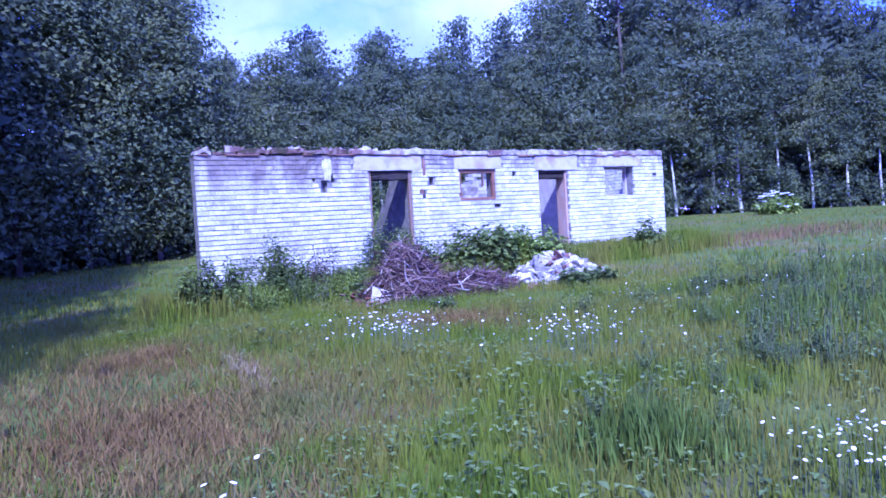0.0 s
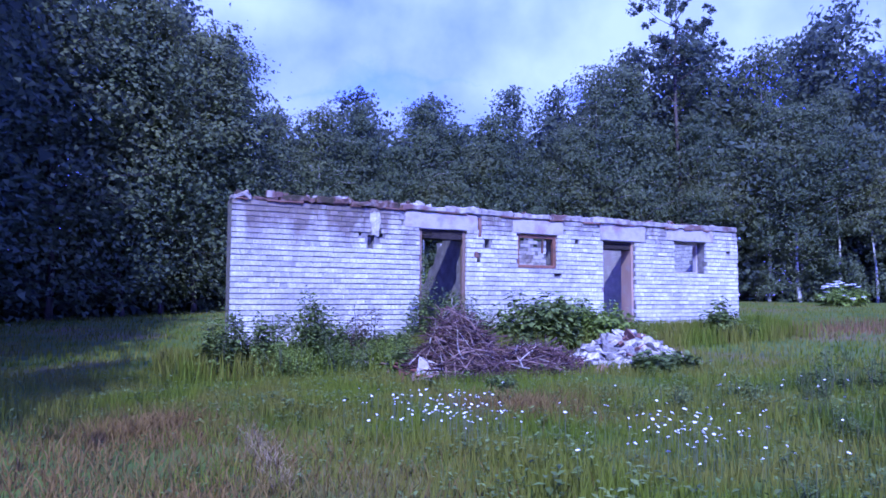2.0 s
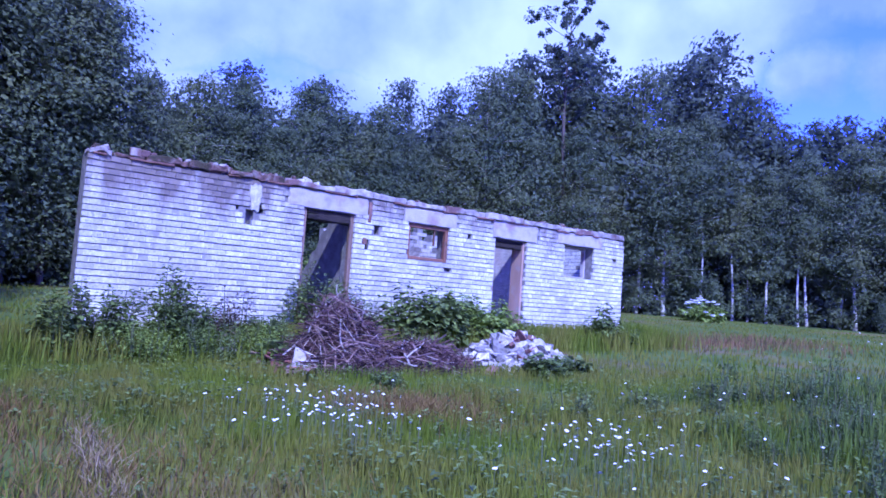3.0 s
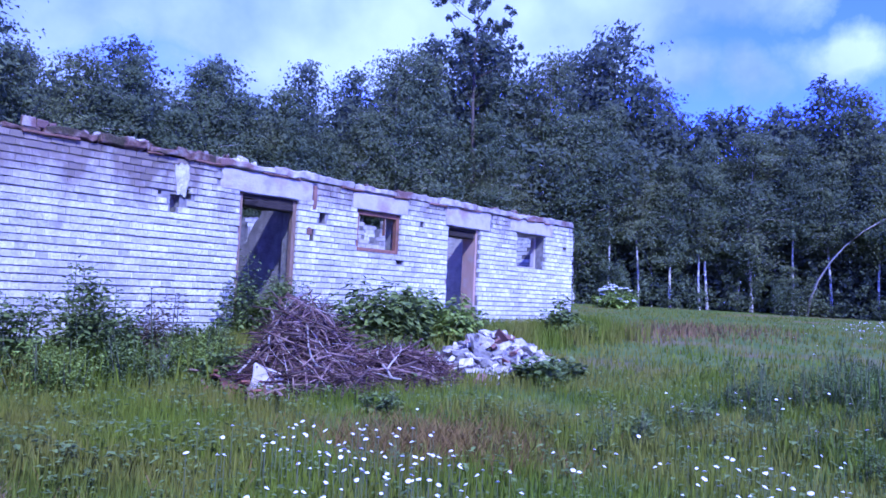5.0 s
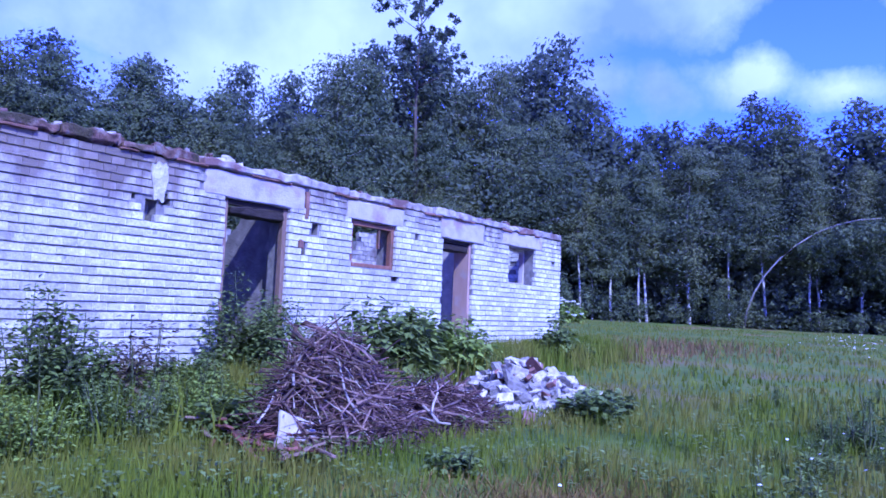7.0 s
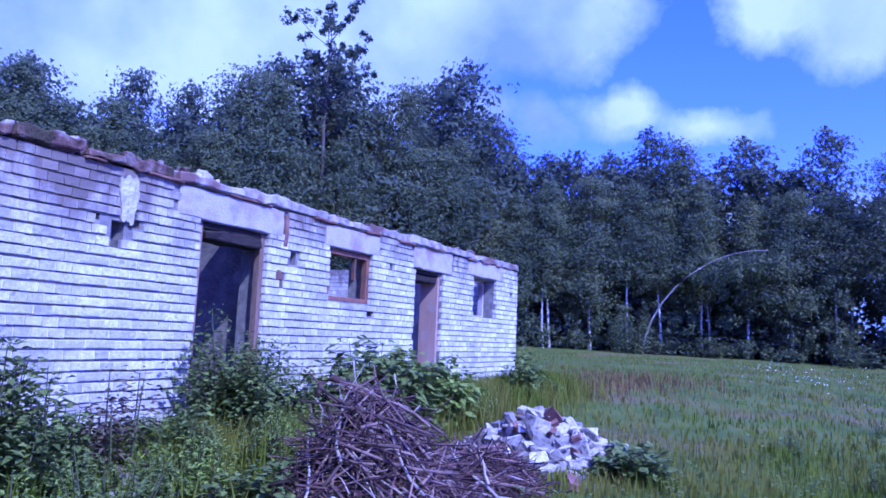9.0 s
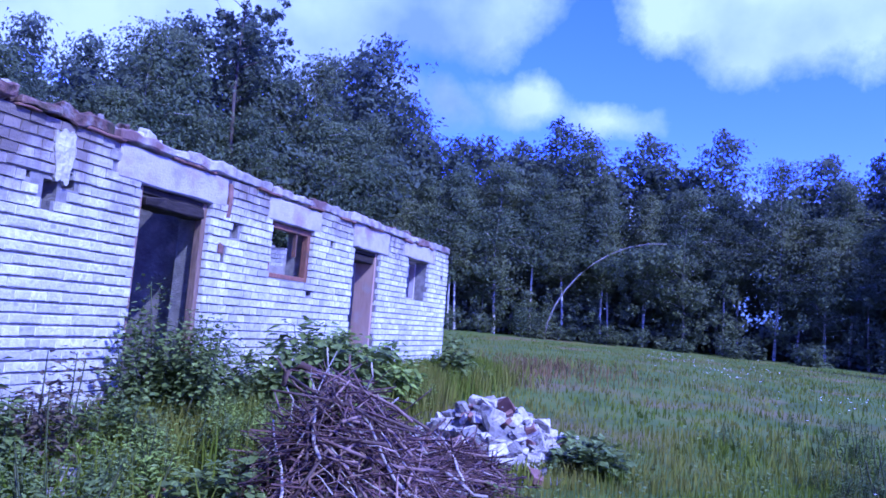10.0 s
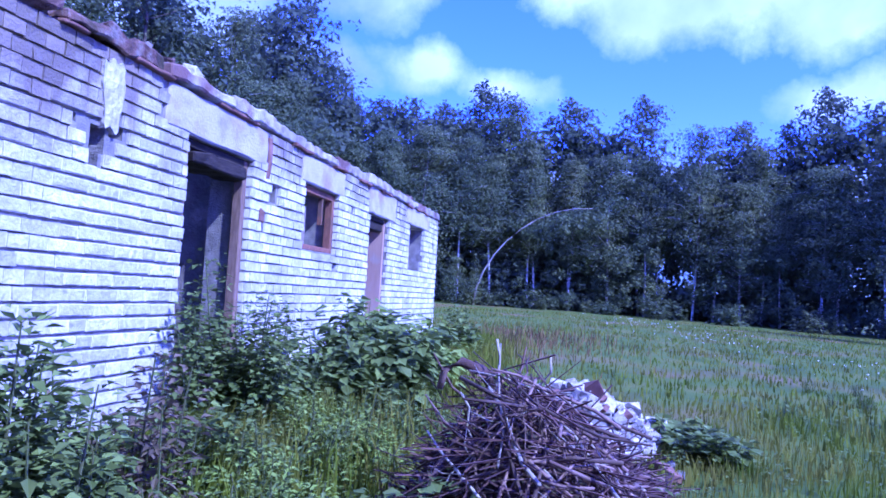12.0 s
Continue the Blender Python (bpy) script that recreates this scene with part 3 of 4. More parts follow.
def make_tree(seed, height=12.0, crown_from=0.25, width=2.0, bark=None, leaves=None, name="birch_tree", label="", boughs=80, per=210, leaf=0.08, spire=1.0):
    """A tapering trunk with rising boughs; the leaves hang in loose sprays along each bough."""
    rnd = random.Random(seed)
    tree = new(name)
    tagged(tree, label, "tree", "trees at the edge of the wood")
    bm = bmesh.new()
    lean = Vector((rnd.uniform(-0.03, 0.03), rnd.uniform(-0.03, 0.03), 0))
    sway = lambda z: Vector((lean.x * z + 0.12 * math.sin(z * 0.5 + seed), lean.y * z + 0.12 * math.cos(z * 0.6 + seed), z))
    steps = [-0.6, 0.3] + [height * k / 9 for k in range(1, 10)]
    r0 = height * 0.0085
    add_tube(bm, [sway(z) for z in steps], [r0 * 1.35, r0 * 1.1] + [r0 * (1 - 0.93 * k / 9) for k in range(1, 10)], 7)
    verts, faces = [], []
    for i in range(boughs):
        g = (i + rnd.random()) / boughs
        f = crown_from + (0.98 - crown_from) * g
        reach = width * (0.6 + 1.2 * g if g < 0.3 else 0.80 * ((1 - g) / 0.7) ** (0.55 * spire) + 0.16) * rnd.uniform(0.5, 1.25)
        a = i * 2.4 + rnd.uniform(-0.5, 0.5)
        out = Vector((math.cos(a), math.sin(a), 0))
        foot = sway(f * height)
        rise = reach * rnd.uniform(0.15, 0.75) + (0.4 if g > 0.8 else 0)
        mid = foot + out * reach * 0.5 + Vector((0, 0, rise * 0.75))
        tip = foot + out * reach + Vector((0, 0, rise * rnd.uniform(0.5, 1.0)))
        add_tube(bm, [foot, mid, tip], [r0 * 0.3 * (1.1 - g), r0 * 0.18 * (1.1 - g), 0.006], 3)
        wide = 0.16 + 0.17 * reach
        for _ in range(int(per * (0.35 + 0.65 * min(1.0, reach / width)))):
            t = rnd.random() ** 0.65
            c = foot.lerp(mid, t * 2) if t < 0.5 else mid.lerp(tip, t * 2 - 1)
            off = Vector((rnd.gauss(0, wide), rnd.gauss(0, wide), -abs(rnd.gauss(0, wide * 1.15)) + wide * 0.5))
            add_leaf(verts, faces, rnd, c + off, leaf * rnd.uniform(0.6, 1.3), out * 0.55 + Vector((0, 0, 0.55)))
    # the leafy leader at the tip
    for _ in range(per):
        z = height * rnd.uniform(0.88, 1.05)
        w = 0.10 + 0.55 * (1.05 - z / height) / 0.17
        add_leaf(verts, faces, rnd, sway(z) + Vector((rnd.gauss(0, w), rnd.gauss(0, w), 0)), leaf * rnd.uniform(0.5, 1.1), Vector((0, 0, 0.3)))
    part("trunk", bm, bark, tree, smooth=True)
    crown = new("crown", quick_mesh("crown", verts, faces, leaves))
    crown.parent = tree
    return tree


def stand(protos, spots, rnd, seen=None):
    """Copies of the model trees; spots are x, y and the height of the tip."""
    for i, (x, y, tip) in enumerate(spots):
        ob, h = protos[(i * 7 + rnd.randrange(3)) % len(protos)]
        z = ground_z(x, y)
        s = (tip - z) / h
        m = Matrix.Translation((x, y, z)) @ Matrix.Rotation(rnd.uniform(0, math.tau), 4, "Z") @ Matrix.Diagonal((s * rnd.uniform(0.85, 1.15), s * rnd.uniform(0.85, 1.15), s, 1))
        if ob.get("placed"):
            copy_thing(ob, m)
        else:
            ob["placed"] = 1
            ob.matrix_basis = m


NORTH = [(3.5, 20.8, 9.5), (5.6, 21.3, 9.9), (7.9, 21.5, 10.5), (9.6, 21.9, 9.7), (11.1, 21.6, 11.2), (13.2, 21.4, 11.0), (15.2, 21.2, 11.3),
         (17.2, 20.8, 11.8), (19.5, 20.4, 12.6), (21.3, 20.0, 14.0), (23.6, 19.4, 14.1), (26.1, 17.4, 14.7), (28.4, 17.5, 15.4), (31.7, 15.3, 16.4), (33.3, 14.0, 15.8)]
EAST = [(34.6, 12.8, 14.8), (36.0, 11.3, 12.8), (37.4, 9.8, 14.0), (38.6, 7.7, 15.3), (39.3, 5.6, 13.6), (39.7, 3.7, 13.8), (40.3, 1.3, 14.3),
        (40.6, -1.1, 13.0), (40.8, -3.3, 13.9), (41.0, -5.5, 12.4), (40.5, -8.4, 11.6), (39.6, -10.8, 11.6), (38.8, -12.6, 11.2), (37.8, -14.6, 12.6),
        (36.4, -17.0, 13.6), (34.6, -19.7, 12.9), (33.0, -21.6, 12.6), (30.5, -24.5, 12.5), (27.5, -27.0, 12.5)]
# the last two stand out of view, added to shade the meadow
WEST = [(-7.6, 14.6, 14.0), (-5.3, 16.8, 14.0), (-2.9, 18.2, 13.6), (-1.5, 19.0, 12.0), (-0.1, 19.6, 11.2), (1.3, 20.2, 10.4), (-10.0, 12.5, 12.5), (-12.0, 9.5, 12.0), (-13.0, 6.0, 12.0), (-8.6, 5.2, 12.0), (-9.8, 0.6, 11.5), (-10.4, -8.0, 9.5)]

rnd_wood = random.Random(77)
LABEL_BIRCH = "tall birch with a white trunk and dark green leaves"
birches = [(make_tree(sd, 12.0, c, w, M_BIRCH, M_LEAF_DARK, "birch_tree", LABEL_BIRCH, spire=sp), 12.6)
           for sd, c, w, sp in ((1, 0.26, 2.4, 0.8), (2, 0.40, 2.0, 1.1), (3, 0.20, 2.7, 0.7), (4, 0.43, 2.1, 0.8), (5, 0.32, 1.9, 1.2))]
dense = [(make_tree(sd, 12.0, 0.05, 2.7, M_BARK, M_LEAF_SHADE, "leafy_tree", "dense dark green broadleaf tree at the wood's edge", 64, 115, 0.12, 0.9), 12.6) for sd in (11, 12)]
stand(birches, NORTH, rnd_wood)
stand(birches, EAST, rnd_wood)
shady = [(make_tree(sd, 12.0, 0.04, 2.7, M_BARK, M_LEAF_DARK, "leafy_tree", "dense dark green broadleaf tree at the wood's edge", 95, 190, 0.09, 0.85), 12.6) for sd in (21, 22)]
stand(shady, WEST, rnd_wood)
# unseen tall trees, added to the south-west to throw the west edge into shade
stand(dense, [(-10.8, -4.0, 14.5), (-10.6, 1.0, 15.5), (-11.2, 5.5, 15.5), (-10.4, 9.5, 15.0), (-14.5, -1.0, 15.0), (-15.0, 5.0, 15.5)], rnd_wood)
between = lambda spots: [((a[0] + b[0]) / 2, (a[1] + b[1]) / 2, (a[2] + b[2]) / 2) for a, b in zip(spots, spots[1:])]


def behind(spots, step, drop):
    """A second rank, set back from the first and lower."""
    out = []
    for x, y, tip in spots:
        d = Vector((x + 5, y + 7)).normalized()
        out.append((x + d.x * step + rnd_wood.uniform(-1.2, 1.2), y + d.y * step + rnd_wood.uniform(-1.2, 1.2), tip - drop + rnd_wood.uniform(-0.9, 0.4)))
    return out


stand(birches + shady[:1], behind(between(NORTH), 1.2, 0.5), rnd_wood)
stand(shady, [(26.3, -14.9, 6.6), (30.8, 17.4, 6.5), (32.4, 18.2, 7.0), (29.0, 18.6, 6.5)], rnd_wood)
stand(birches + shady[:1], behind(between(EAST), 1.4, 0.6), rnd_wood)
stand(dense + birches[2:3], behind(NORTH, 3.8, 0.2), rnd_wood)
stand(dense + birches[2:3], behind(EAST, 4.0, 0.5), rnd_wood)
stand(dense, behind(WEST, 4.0, 0.0), rnd_wood)
stand(dense, behind(NORTH[8:] + EAST[:3], 7.0, 0.5), rnd_wood)

# one thin tree stands out above the wood
def build_thin_tree():
    rnd = random.Random(41)
    ob = new("thin_tree")
    tagged(ob, "tall thin tree with a sparse open crown", "tree")
    bm = bmesh.new()
    add_tube(bm, [Vector((0.1 * math.sin(z * 0.4), 0.08 * math.cos(z * 0.5), z)) for z in (-0.5, 3, 7, 11, 14, 16.5)], [0.16, 0.14, 0.12, 0.09, 0.06, 0.025], 7)
    clumps = []
    for i in range(17):
        z = 10.8 + 5.6 * (i / 16)
        a = i * 2.4
        reach = (1.5 + 0.9 * math.sin(i / 16 * 3.0)) * rnd.uniform(0.75, 1.1)
        foot = Vector((0, 0, z))
        tip = foot + Vector((math.cos(a) * reach, math.sin(a) * reach, rnd.uniform(0.7, 1.9)))
        mid = foot.lerp(tip, 0.5) + Vector((0, 0, -0.15))
        add_tube(bm, [foot, mid, tip], [0.035, 0.022, 0.008], 5)
        for k in range(7):
            t = rnd.uniform(0.35, 1.08)
            clumps.append((foot.lerp(tip, t) + Vector((rnd.gauss(0, 0.26), rnd.gauss(0, 0.26), rnd.gauss(0.05, 0.26))), rnd.uniform(0.18, 0.40)))
    part("trunk", bm, M_BARK, ob, smooth=True)
    v, f = leaf_cloud(rnd, clumps, 34, 0.115, 1.0)
    crown = new("crown", quick_mesh("crown", v, f, M_LEAF_SHADE))
    crown.parent = ob
    ob.matrix_basis = Matrix.Translation((25.9, 18.6, ground_z(25.9, 18.6)))


build_thin_tree()


def build_bent_birch():
    bm = bmesh.new()
    pts = []
    for i in range(10):
        k = i / 9 * 1.62
        pts.append(Vector((0.35 * k, -6.3 * (1 - math.cos(k)) ** 0.9, 6.0 * math.sin(k))))
    add_tube(bm, pts, [0.062 - 0.0047 * i for i in range(10)], 6)
    ob = new("bent_birch")
    part("trunk", bm, M_GREYBARK, ob, smooth=True)
    rnd = random.Random(3)
    v, f = leaf_cloud(rnd, [(pts[i] + Vector((rnd.uniform(-0.5, 0.5), -0.3, -0.4 - 0.15 * j)), 0.6) for i in (6, 7, 8, 9) for j in range(5)], 70, 0.10, 1.0)
    leaves = new("crown", quick_mesh("crown", v, f, M_LEAF_DARK))
    leaves.parent = ob
    ob.matrix_basis = Matrix.Translation((37.4, 4.2, ground_z(37.4, 4.2) - 0.1))
    tagged(ob, "pale birch bent over in a long arch", "tree")


build_bent_birch()


def build_understory():
    """The dark mass of saplings and brush under the trees."""
    rnd = random.Random(9)
    clumps = []
    rim = WEST[::-1] + NORTH + EAST
    for (x0, y0, _), (x1, y1, _) in zip(rim, rim[1:]):
        for _ in range(56):
            t = rnd.random()
            x, y = x0 + (x1 - x0) * t, y0 + (y1 - y0) * t
            d = Vector((x + 5, y + 7)).normalized() * rnd.uniform(0.8, 6.5)
            x, y = x + d.x, y + d.y
            clumps.append((Vector((x, y, ground_z(x, y) + rnd.uniform(0.1, 7.0) * rnd.random() ** 0.6)), rnd.uniform(0.7, 1.3)))
    v, f = leaf_cloud(rnd, clumps, 46, 0.19, 1.0)
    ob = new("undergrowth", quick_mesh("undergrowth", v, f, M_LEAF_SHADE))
    tagged(ob, "dark tangled undergrowth below the trees", "undergrowth", kind="stuff")


build_understory()


def build_rim():
    """Low boughs and saplings in the light at the edge of the wood."""
    rnd = random.Random(14)
    clumps = []
    rim = NORTH + EAST
    for (x0, y0, _), (x1, y1, _) in zip(rim, rim[1:]):
        for _ in range(5):
            t = rnd.random()
            x, y = x0 + (x1 - x0) * t, y0 + (y1 - y0) * t
            d = Vector((x + 5, y + 7)).normalized() * rnd.uniform(-1.6, 0.3)
            z = ground_z(x, y) + rnd.uniform(1.4, 5.5)
            for _ in range(7):
                clumps.append((Vector((x + d.x + rnd.gauss(0, 0.6), y + d.y + rnd.gauss(0, 0.6), z + rnd.gauss(0, 0.35))), rnd.uniform(0.25, 0.5)))
        for _ in range(15):
            t = rnd.random()
            x, y = x0 + (x1 - x0) * t, y0 + (y1 - y0) * t
            d = Vector((x + 5, y + 7)).normalized() * rnd.uniform(-1.2, -0.2)
            clumps.append((Vector((x + d.x, y + d.y, ground_z(x, y) + rnd.uniform(0.1, 1.0) + 1.2 * rnd.random() ** 3)), rnd.uniform(0.3, 0.6)))
    v, f = leaf_cloud(rnd, clumps, 42, 0.085, 1.0)
    tagged(new("low_boughs", quick_mesh("low_boughs", v, f, M_LEAF_DARK)), "lighter low boughs at the edge of the wood", "foliage", kind="stuff")


build_rim()


def build_far_wood():
    """The depth of the wood behind the first ranks."""
    rnd = random.Random(29)
    clumps = []
    rim = WEST[::-1] + NORTH + EAST
    for (x0, y0, h0), (x1, y1, h1) in zip(rim, rim[1:]):
        for _ in range(80):
            t = rnd.random()
            x, y = x0 + (x1 - x0) * t, y0 + (y1 - y0) * t
            d = Vector((x + 5, y + 7)).normalized() * rnd.uniform(2.0, 9.0)
            x, y = x + d.x, y + d.y
            clumps.append((Vector((x, y, ground_z(x, y) + (h0 + (h1 - h0) * t - ground_z(x, y)) * (rnd.uniform(0.02, 0.93) if rnd.random() < 0.6 else rnd.uniform(0.5, 0.93)))), rnd.uniform(0.7, 1.2)))
    v, f = leaf_cloud(rnd, clumps, 46, 0.20, 1.0)
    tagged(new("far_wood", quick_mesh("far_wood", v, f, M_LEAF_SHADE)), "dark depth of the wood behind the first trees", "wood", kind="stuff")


build_far_wood()


# ---- weeds and bushes ----
def make_bush(x, y, top, width, leaf, count, mat, label, seed, name="weed_bush", spiky=0.0, stems=9, flat=1.0, base=None):
    """Upright stems with leaves all along them."""
    rnd = random.Random(seed)
    ob = new(name)
    z0 = ground_z(x, y) if base is None else base
    h = top - z0
    ob.location = (x, y, z0)
    bm = bmesh.new()
    verts, faces = [], []
    for i in range(stems):
        a = rnd.uniform(0, math.tau)
        r = width * 0.5 * math.sqrt(rnd.random())
        foot = Vector((r * 0.55 * math.cos(a), r * 0.55 * math.sin(a) * flat, -0.1))
        tip = Vector((r * math.cos(a), r * math.sin(a) * flat, h * (rnd.uniform(0.55, 0.92) if i else 1.0) * (1 - 0.35 * (2 * r / width) ** 2 * (1 - spiky))))
        mid = foot.lerp(tip, 0.5) + Vector((rnd.uniform(-0.05, 0.05), rnd.uniform(-0.05, 0.05), 0))
        add_tube(bm, [foot, mid, tip], [0.009, 0.007, 0.003], 4)
        for j in range(int(count * 2.2) // stems):
            t = rnd.uniform(0.08, 1.0)
            c = foot.lerp(mid, t * 2) if t < 0.5 else mid.lerp(tip, t * 2 - 1)
            s = leaf * rnd.uniform(0.6, 1.25) * (1.15 - 0.5 * t)
            b = rnd.uniform(0, math.tau)
            out = Vector((math.cos(b), math.sin(b), rnd.uniform(-0.55, 0.5) + spiky * 0.6)).normalized()
            side = out.cross(Vector((rnd.uniform(-0.4, 0.4), rnd.uniform(-0.4, 0.4), 1))).normalized()
            reach = rnd.uniform(0.2, 1.0) * width * 0.16
            p = c + out * reach
            droop = Vector((0, 0, -s * rnd.uniform(0.1, 0.5)))
            k = len(verts)
            wide = s * (0.28 if spiky > 0.5 else 0.48)
            verts += [p, p + out * s * 0.5 - side * wide, p + out * s * 1.1 + droop, p + out * s * 0.5 + side * wide]
            faces += [(k, k + 1, k + 2), (k, k + 2, k + 3)]
    tagged(part("stalk", bm, M_STEM, ob), kind="stuff")
    lv = new("leaves", quick_mesh("leaves", verts, faces, mat))
    lv.parent = ob
    tagged(lv, kind="stuff")
    return tagged(ob, label, "bush")


NETTLE = "tall nettles growing against the white wall"
BURDOCK = "broad-leaved bush growing against the white wall"
make_bush(-3.30, -0.75, 1.0, 0.60, 0.077, 988, M_LEAF_BUSH, NETTLE, 1, "nettle_clump", 0.5, 16)
make_bush(-2.80, -0.70, 0.92, 0.50, 0.077, 798, M_LEAF_BUSH, NETTLE, 2, "nettle_clump", 0.5, 16)
make_bush(-2.12, -0.70, 1.18, 0.70, 0.092, 1330, M_LEAF_BUSH, NETTLE, 3, "nettle_clump", 0.7, 16)
make_bush(-1.72, -0.60, 0.90, 0.5, 0.077, 684, M_LEAF_BUSH, NETTLE, 4, "nettle_clump", 0.5, 16)
make_bush(-1.25, -0.60, 0.98, 0.75, 0.08, 460, M_LEAF_BROWN, "dry brownish weeds with seed heads by the wall", 5, "withered_weeds", 0.6)
make_bush(-0.75, -0.55, 0.62, 0.60, 0.070, 684, M_LEAF_BUSH, NETTLE, 6, "nettle_clump", 0.5, 16)
make_bush(0.15, -0.30, 1.40, 0.95, 0.066, 2166, M_LEAF_BUSH, "leafy weeds choking the doorway", 7, "doorway_weeds", 0.4, 16)
make_bush(0.66, -0.30, 1.18, 0.95, 0.066, 1824, M_LEAF_BUSH, "leafy weeds choking the doorway", 8, "doorway_weeds", 0.4, 16)
make_bush(0.40, 0.75, 1.15, 0.6, 0.10, 300, M_LEAF_LIGHT, "pale green sapling inside the doorway", 9, "sapling", 0.3)
make_bush(1.50, -0.60, 1.02, 1.10, 0.13, 620, M_LEAF_BUSH, BURDOCK, 10, "currant_bush", 0.1)
make_bush(2.0, -0.75, 1.30, 1.25, 0.15, 800, M_LEAF_BUSH, BURDOCK, 11, "currant_bush", 0.1)
make_bush(2.75, -0.70, 1.16, 1.2, 0.14, 760, M_LEAF_LIGHT, "yellow-green bush growing against the white wall", 12, "currant_bush", 0.1)
make_bush(3.30, -0.65, 1.22, 1.1, 0.13, 700, M_LEAF_LIGHT, "yellow-green bush growing against the white wall", 13, "currant_bush", 0.1)
make_bush(4.05, -0.45, 0.80, 0.80, 0.077, 798, M_LEAF_BUSH, NETTLE, 14, "nettle_clump", 0.4, 16)
make_bush(6.30, -0.65, 1.05, 0.8, 0.13, 480, M_LEAF_BUSH, BURDOCK, 15, "currant_bush", 0.2)
make_bush(6.95, -0.75, 0.62, 0.80, 0.085, 722, M_LEAF_BUSH, NETTLE, 16, "nettle_clump", 0.4, 16)
make_bush(1.75, -3.52, 0.30, 0.60, 0.12, 300, M_LEAF_BUSH, "low dark weeds beside the rubble heap", 17, "low_weeds", 0.5)
make_bush(2.25, -3.45, 0.27, 0.55, 0.12, 260, M_LEAF_BUSH, "low dark weeds beside the rubble heap", 18, "low_weeds", 0.5)
make_bush(-0.80, -3.75, 0.15, 0.40, 0.07, 150, M_LEAF_BUSH, "low green weeds in the grass", 19, "low_weeds", 0.4)
make_bush(-1.15, -1.75, 0.42, 0.75, 0.10, 300, M_LEAF_BUSH, "dark weeds beside the branch heap", 20, "low_weeds", 0.5)
make_bush(-0.25, -5.62, 0.22, 0.42, 0.06, 160, M_LEAF_BUSH, "dark thistle standing in the meadow grass", 21, "thistle", 0.8)
make_bush(0.83, -5.64, 0.20, 0.40, 0.06, 140, M_LEAF_BUSH, "dark thistle standing in the meadow grass", 22, "thistle", 0.8)
for i, (x, y, top, w) in enumerate(((-2.6, -1.35, 0.46, 0.9), (-1.75, -1.3, 0.52, 0.9), (-1.0, -1.15, 0.50, 0.8), (-0.35, -0.95, 0.55, 0.8), (0.35, -0.85, 0.62, 0.9), (1.05, -0.75, 0.66, 0.8), (0.2, -1.25, 0.40, 0.9), (1.2, -1.4, 0.42, 0.9), (3.9, -0.9, 0.55, 0.8), (5.0, -0.5, 0.55, 0.7))):
    make_bush(x, y, top, w, 0.055, 800, M_LEAF_BUSH if i % 2 else M_LEAF_LIGHT, "mixed green weeds in front of the wall", 80 + i, "weed_clump", 0.6, 14)
make_bush(36.9, 4.7, 3.4, 2.6, 0.12, 900, M_LEAF_DARK, "young leafy bush at the wood's edge", 26, "young_bush", 0.2, 18)
white_bush = make_bush(26.6, 9.7, 1.85, 1.9, 0.20, 1100, M_LEAF_LIGHT, "rounded elder bush covered in white blossom", 23, "elder_bush", 0.0, 22)
make_bush(3.3, 6.2, 2.4, 2.2, 0.11, 1500, M_LEAF_LIGHT, "light green bush behind the ruined house", 24, "leafy_bush", 0.1, 26)
make_bush(2.0, 5.6, 1.7, 1.6, 0.11, 900, M_LEAF_LIGHT, "light green bush behind the ruined house", 25, "leafy_bush", 0.1, 20)
for i in range(8):
    a = i * 0.8
    make_bush(39 - i * 0.6 + math.sin(a), 4 - 3.5 * i, ground_z(39, 4) + 1.2 + 0.4 * math.sin(a * 3), 2.4, 0.22, 260, M_LEAF_DARK, "young bush at the wood's edge", 60 + i, "young_bush", 0.2, 12)


def build_blossom():
    rnd = random.Random(4)
    bm = bmesh.new()
    for _ in range(26):
        a, e = rnd.uniform(0, math.tau), rnd.uniform(-0.1, 1.4)
        c = Vector((0.9 * math.cos(a) * math.cos(e), 0.9 * math.sin(a) * math.cos(e), 0.35 + 0.8 * math.sin(e)))
        for k in range(6):
            p = c + Vector((rnd.uniform(-0.09, 0.09), rnd.uniform(-0.09, 0.09), rnd.uniform(-0.02, 0.03)))
            add_box(bm, p.x - 0.04, p.x + 0.04, p.y - 0.04, p.y + 0.04, p.z, p.z + 0.025, 0.01, rnd)
    part("blossom", bm, M_PETAL, white_bush, "flat white flower heads")


build_blossom()


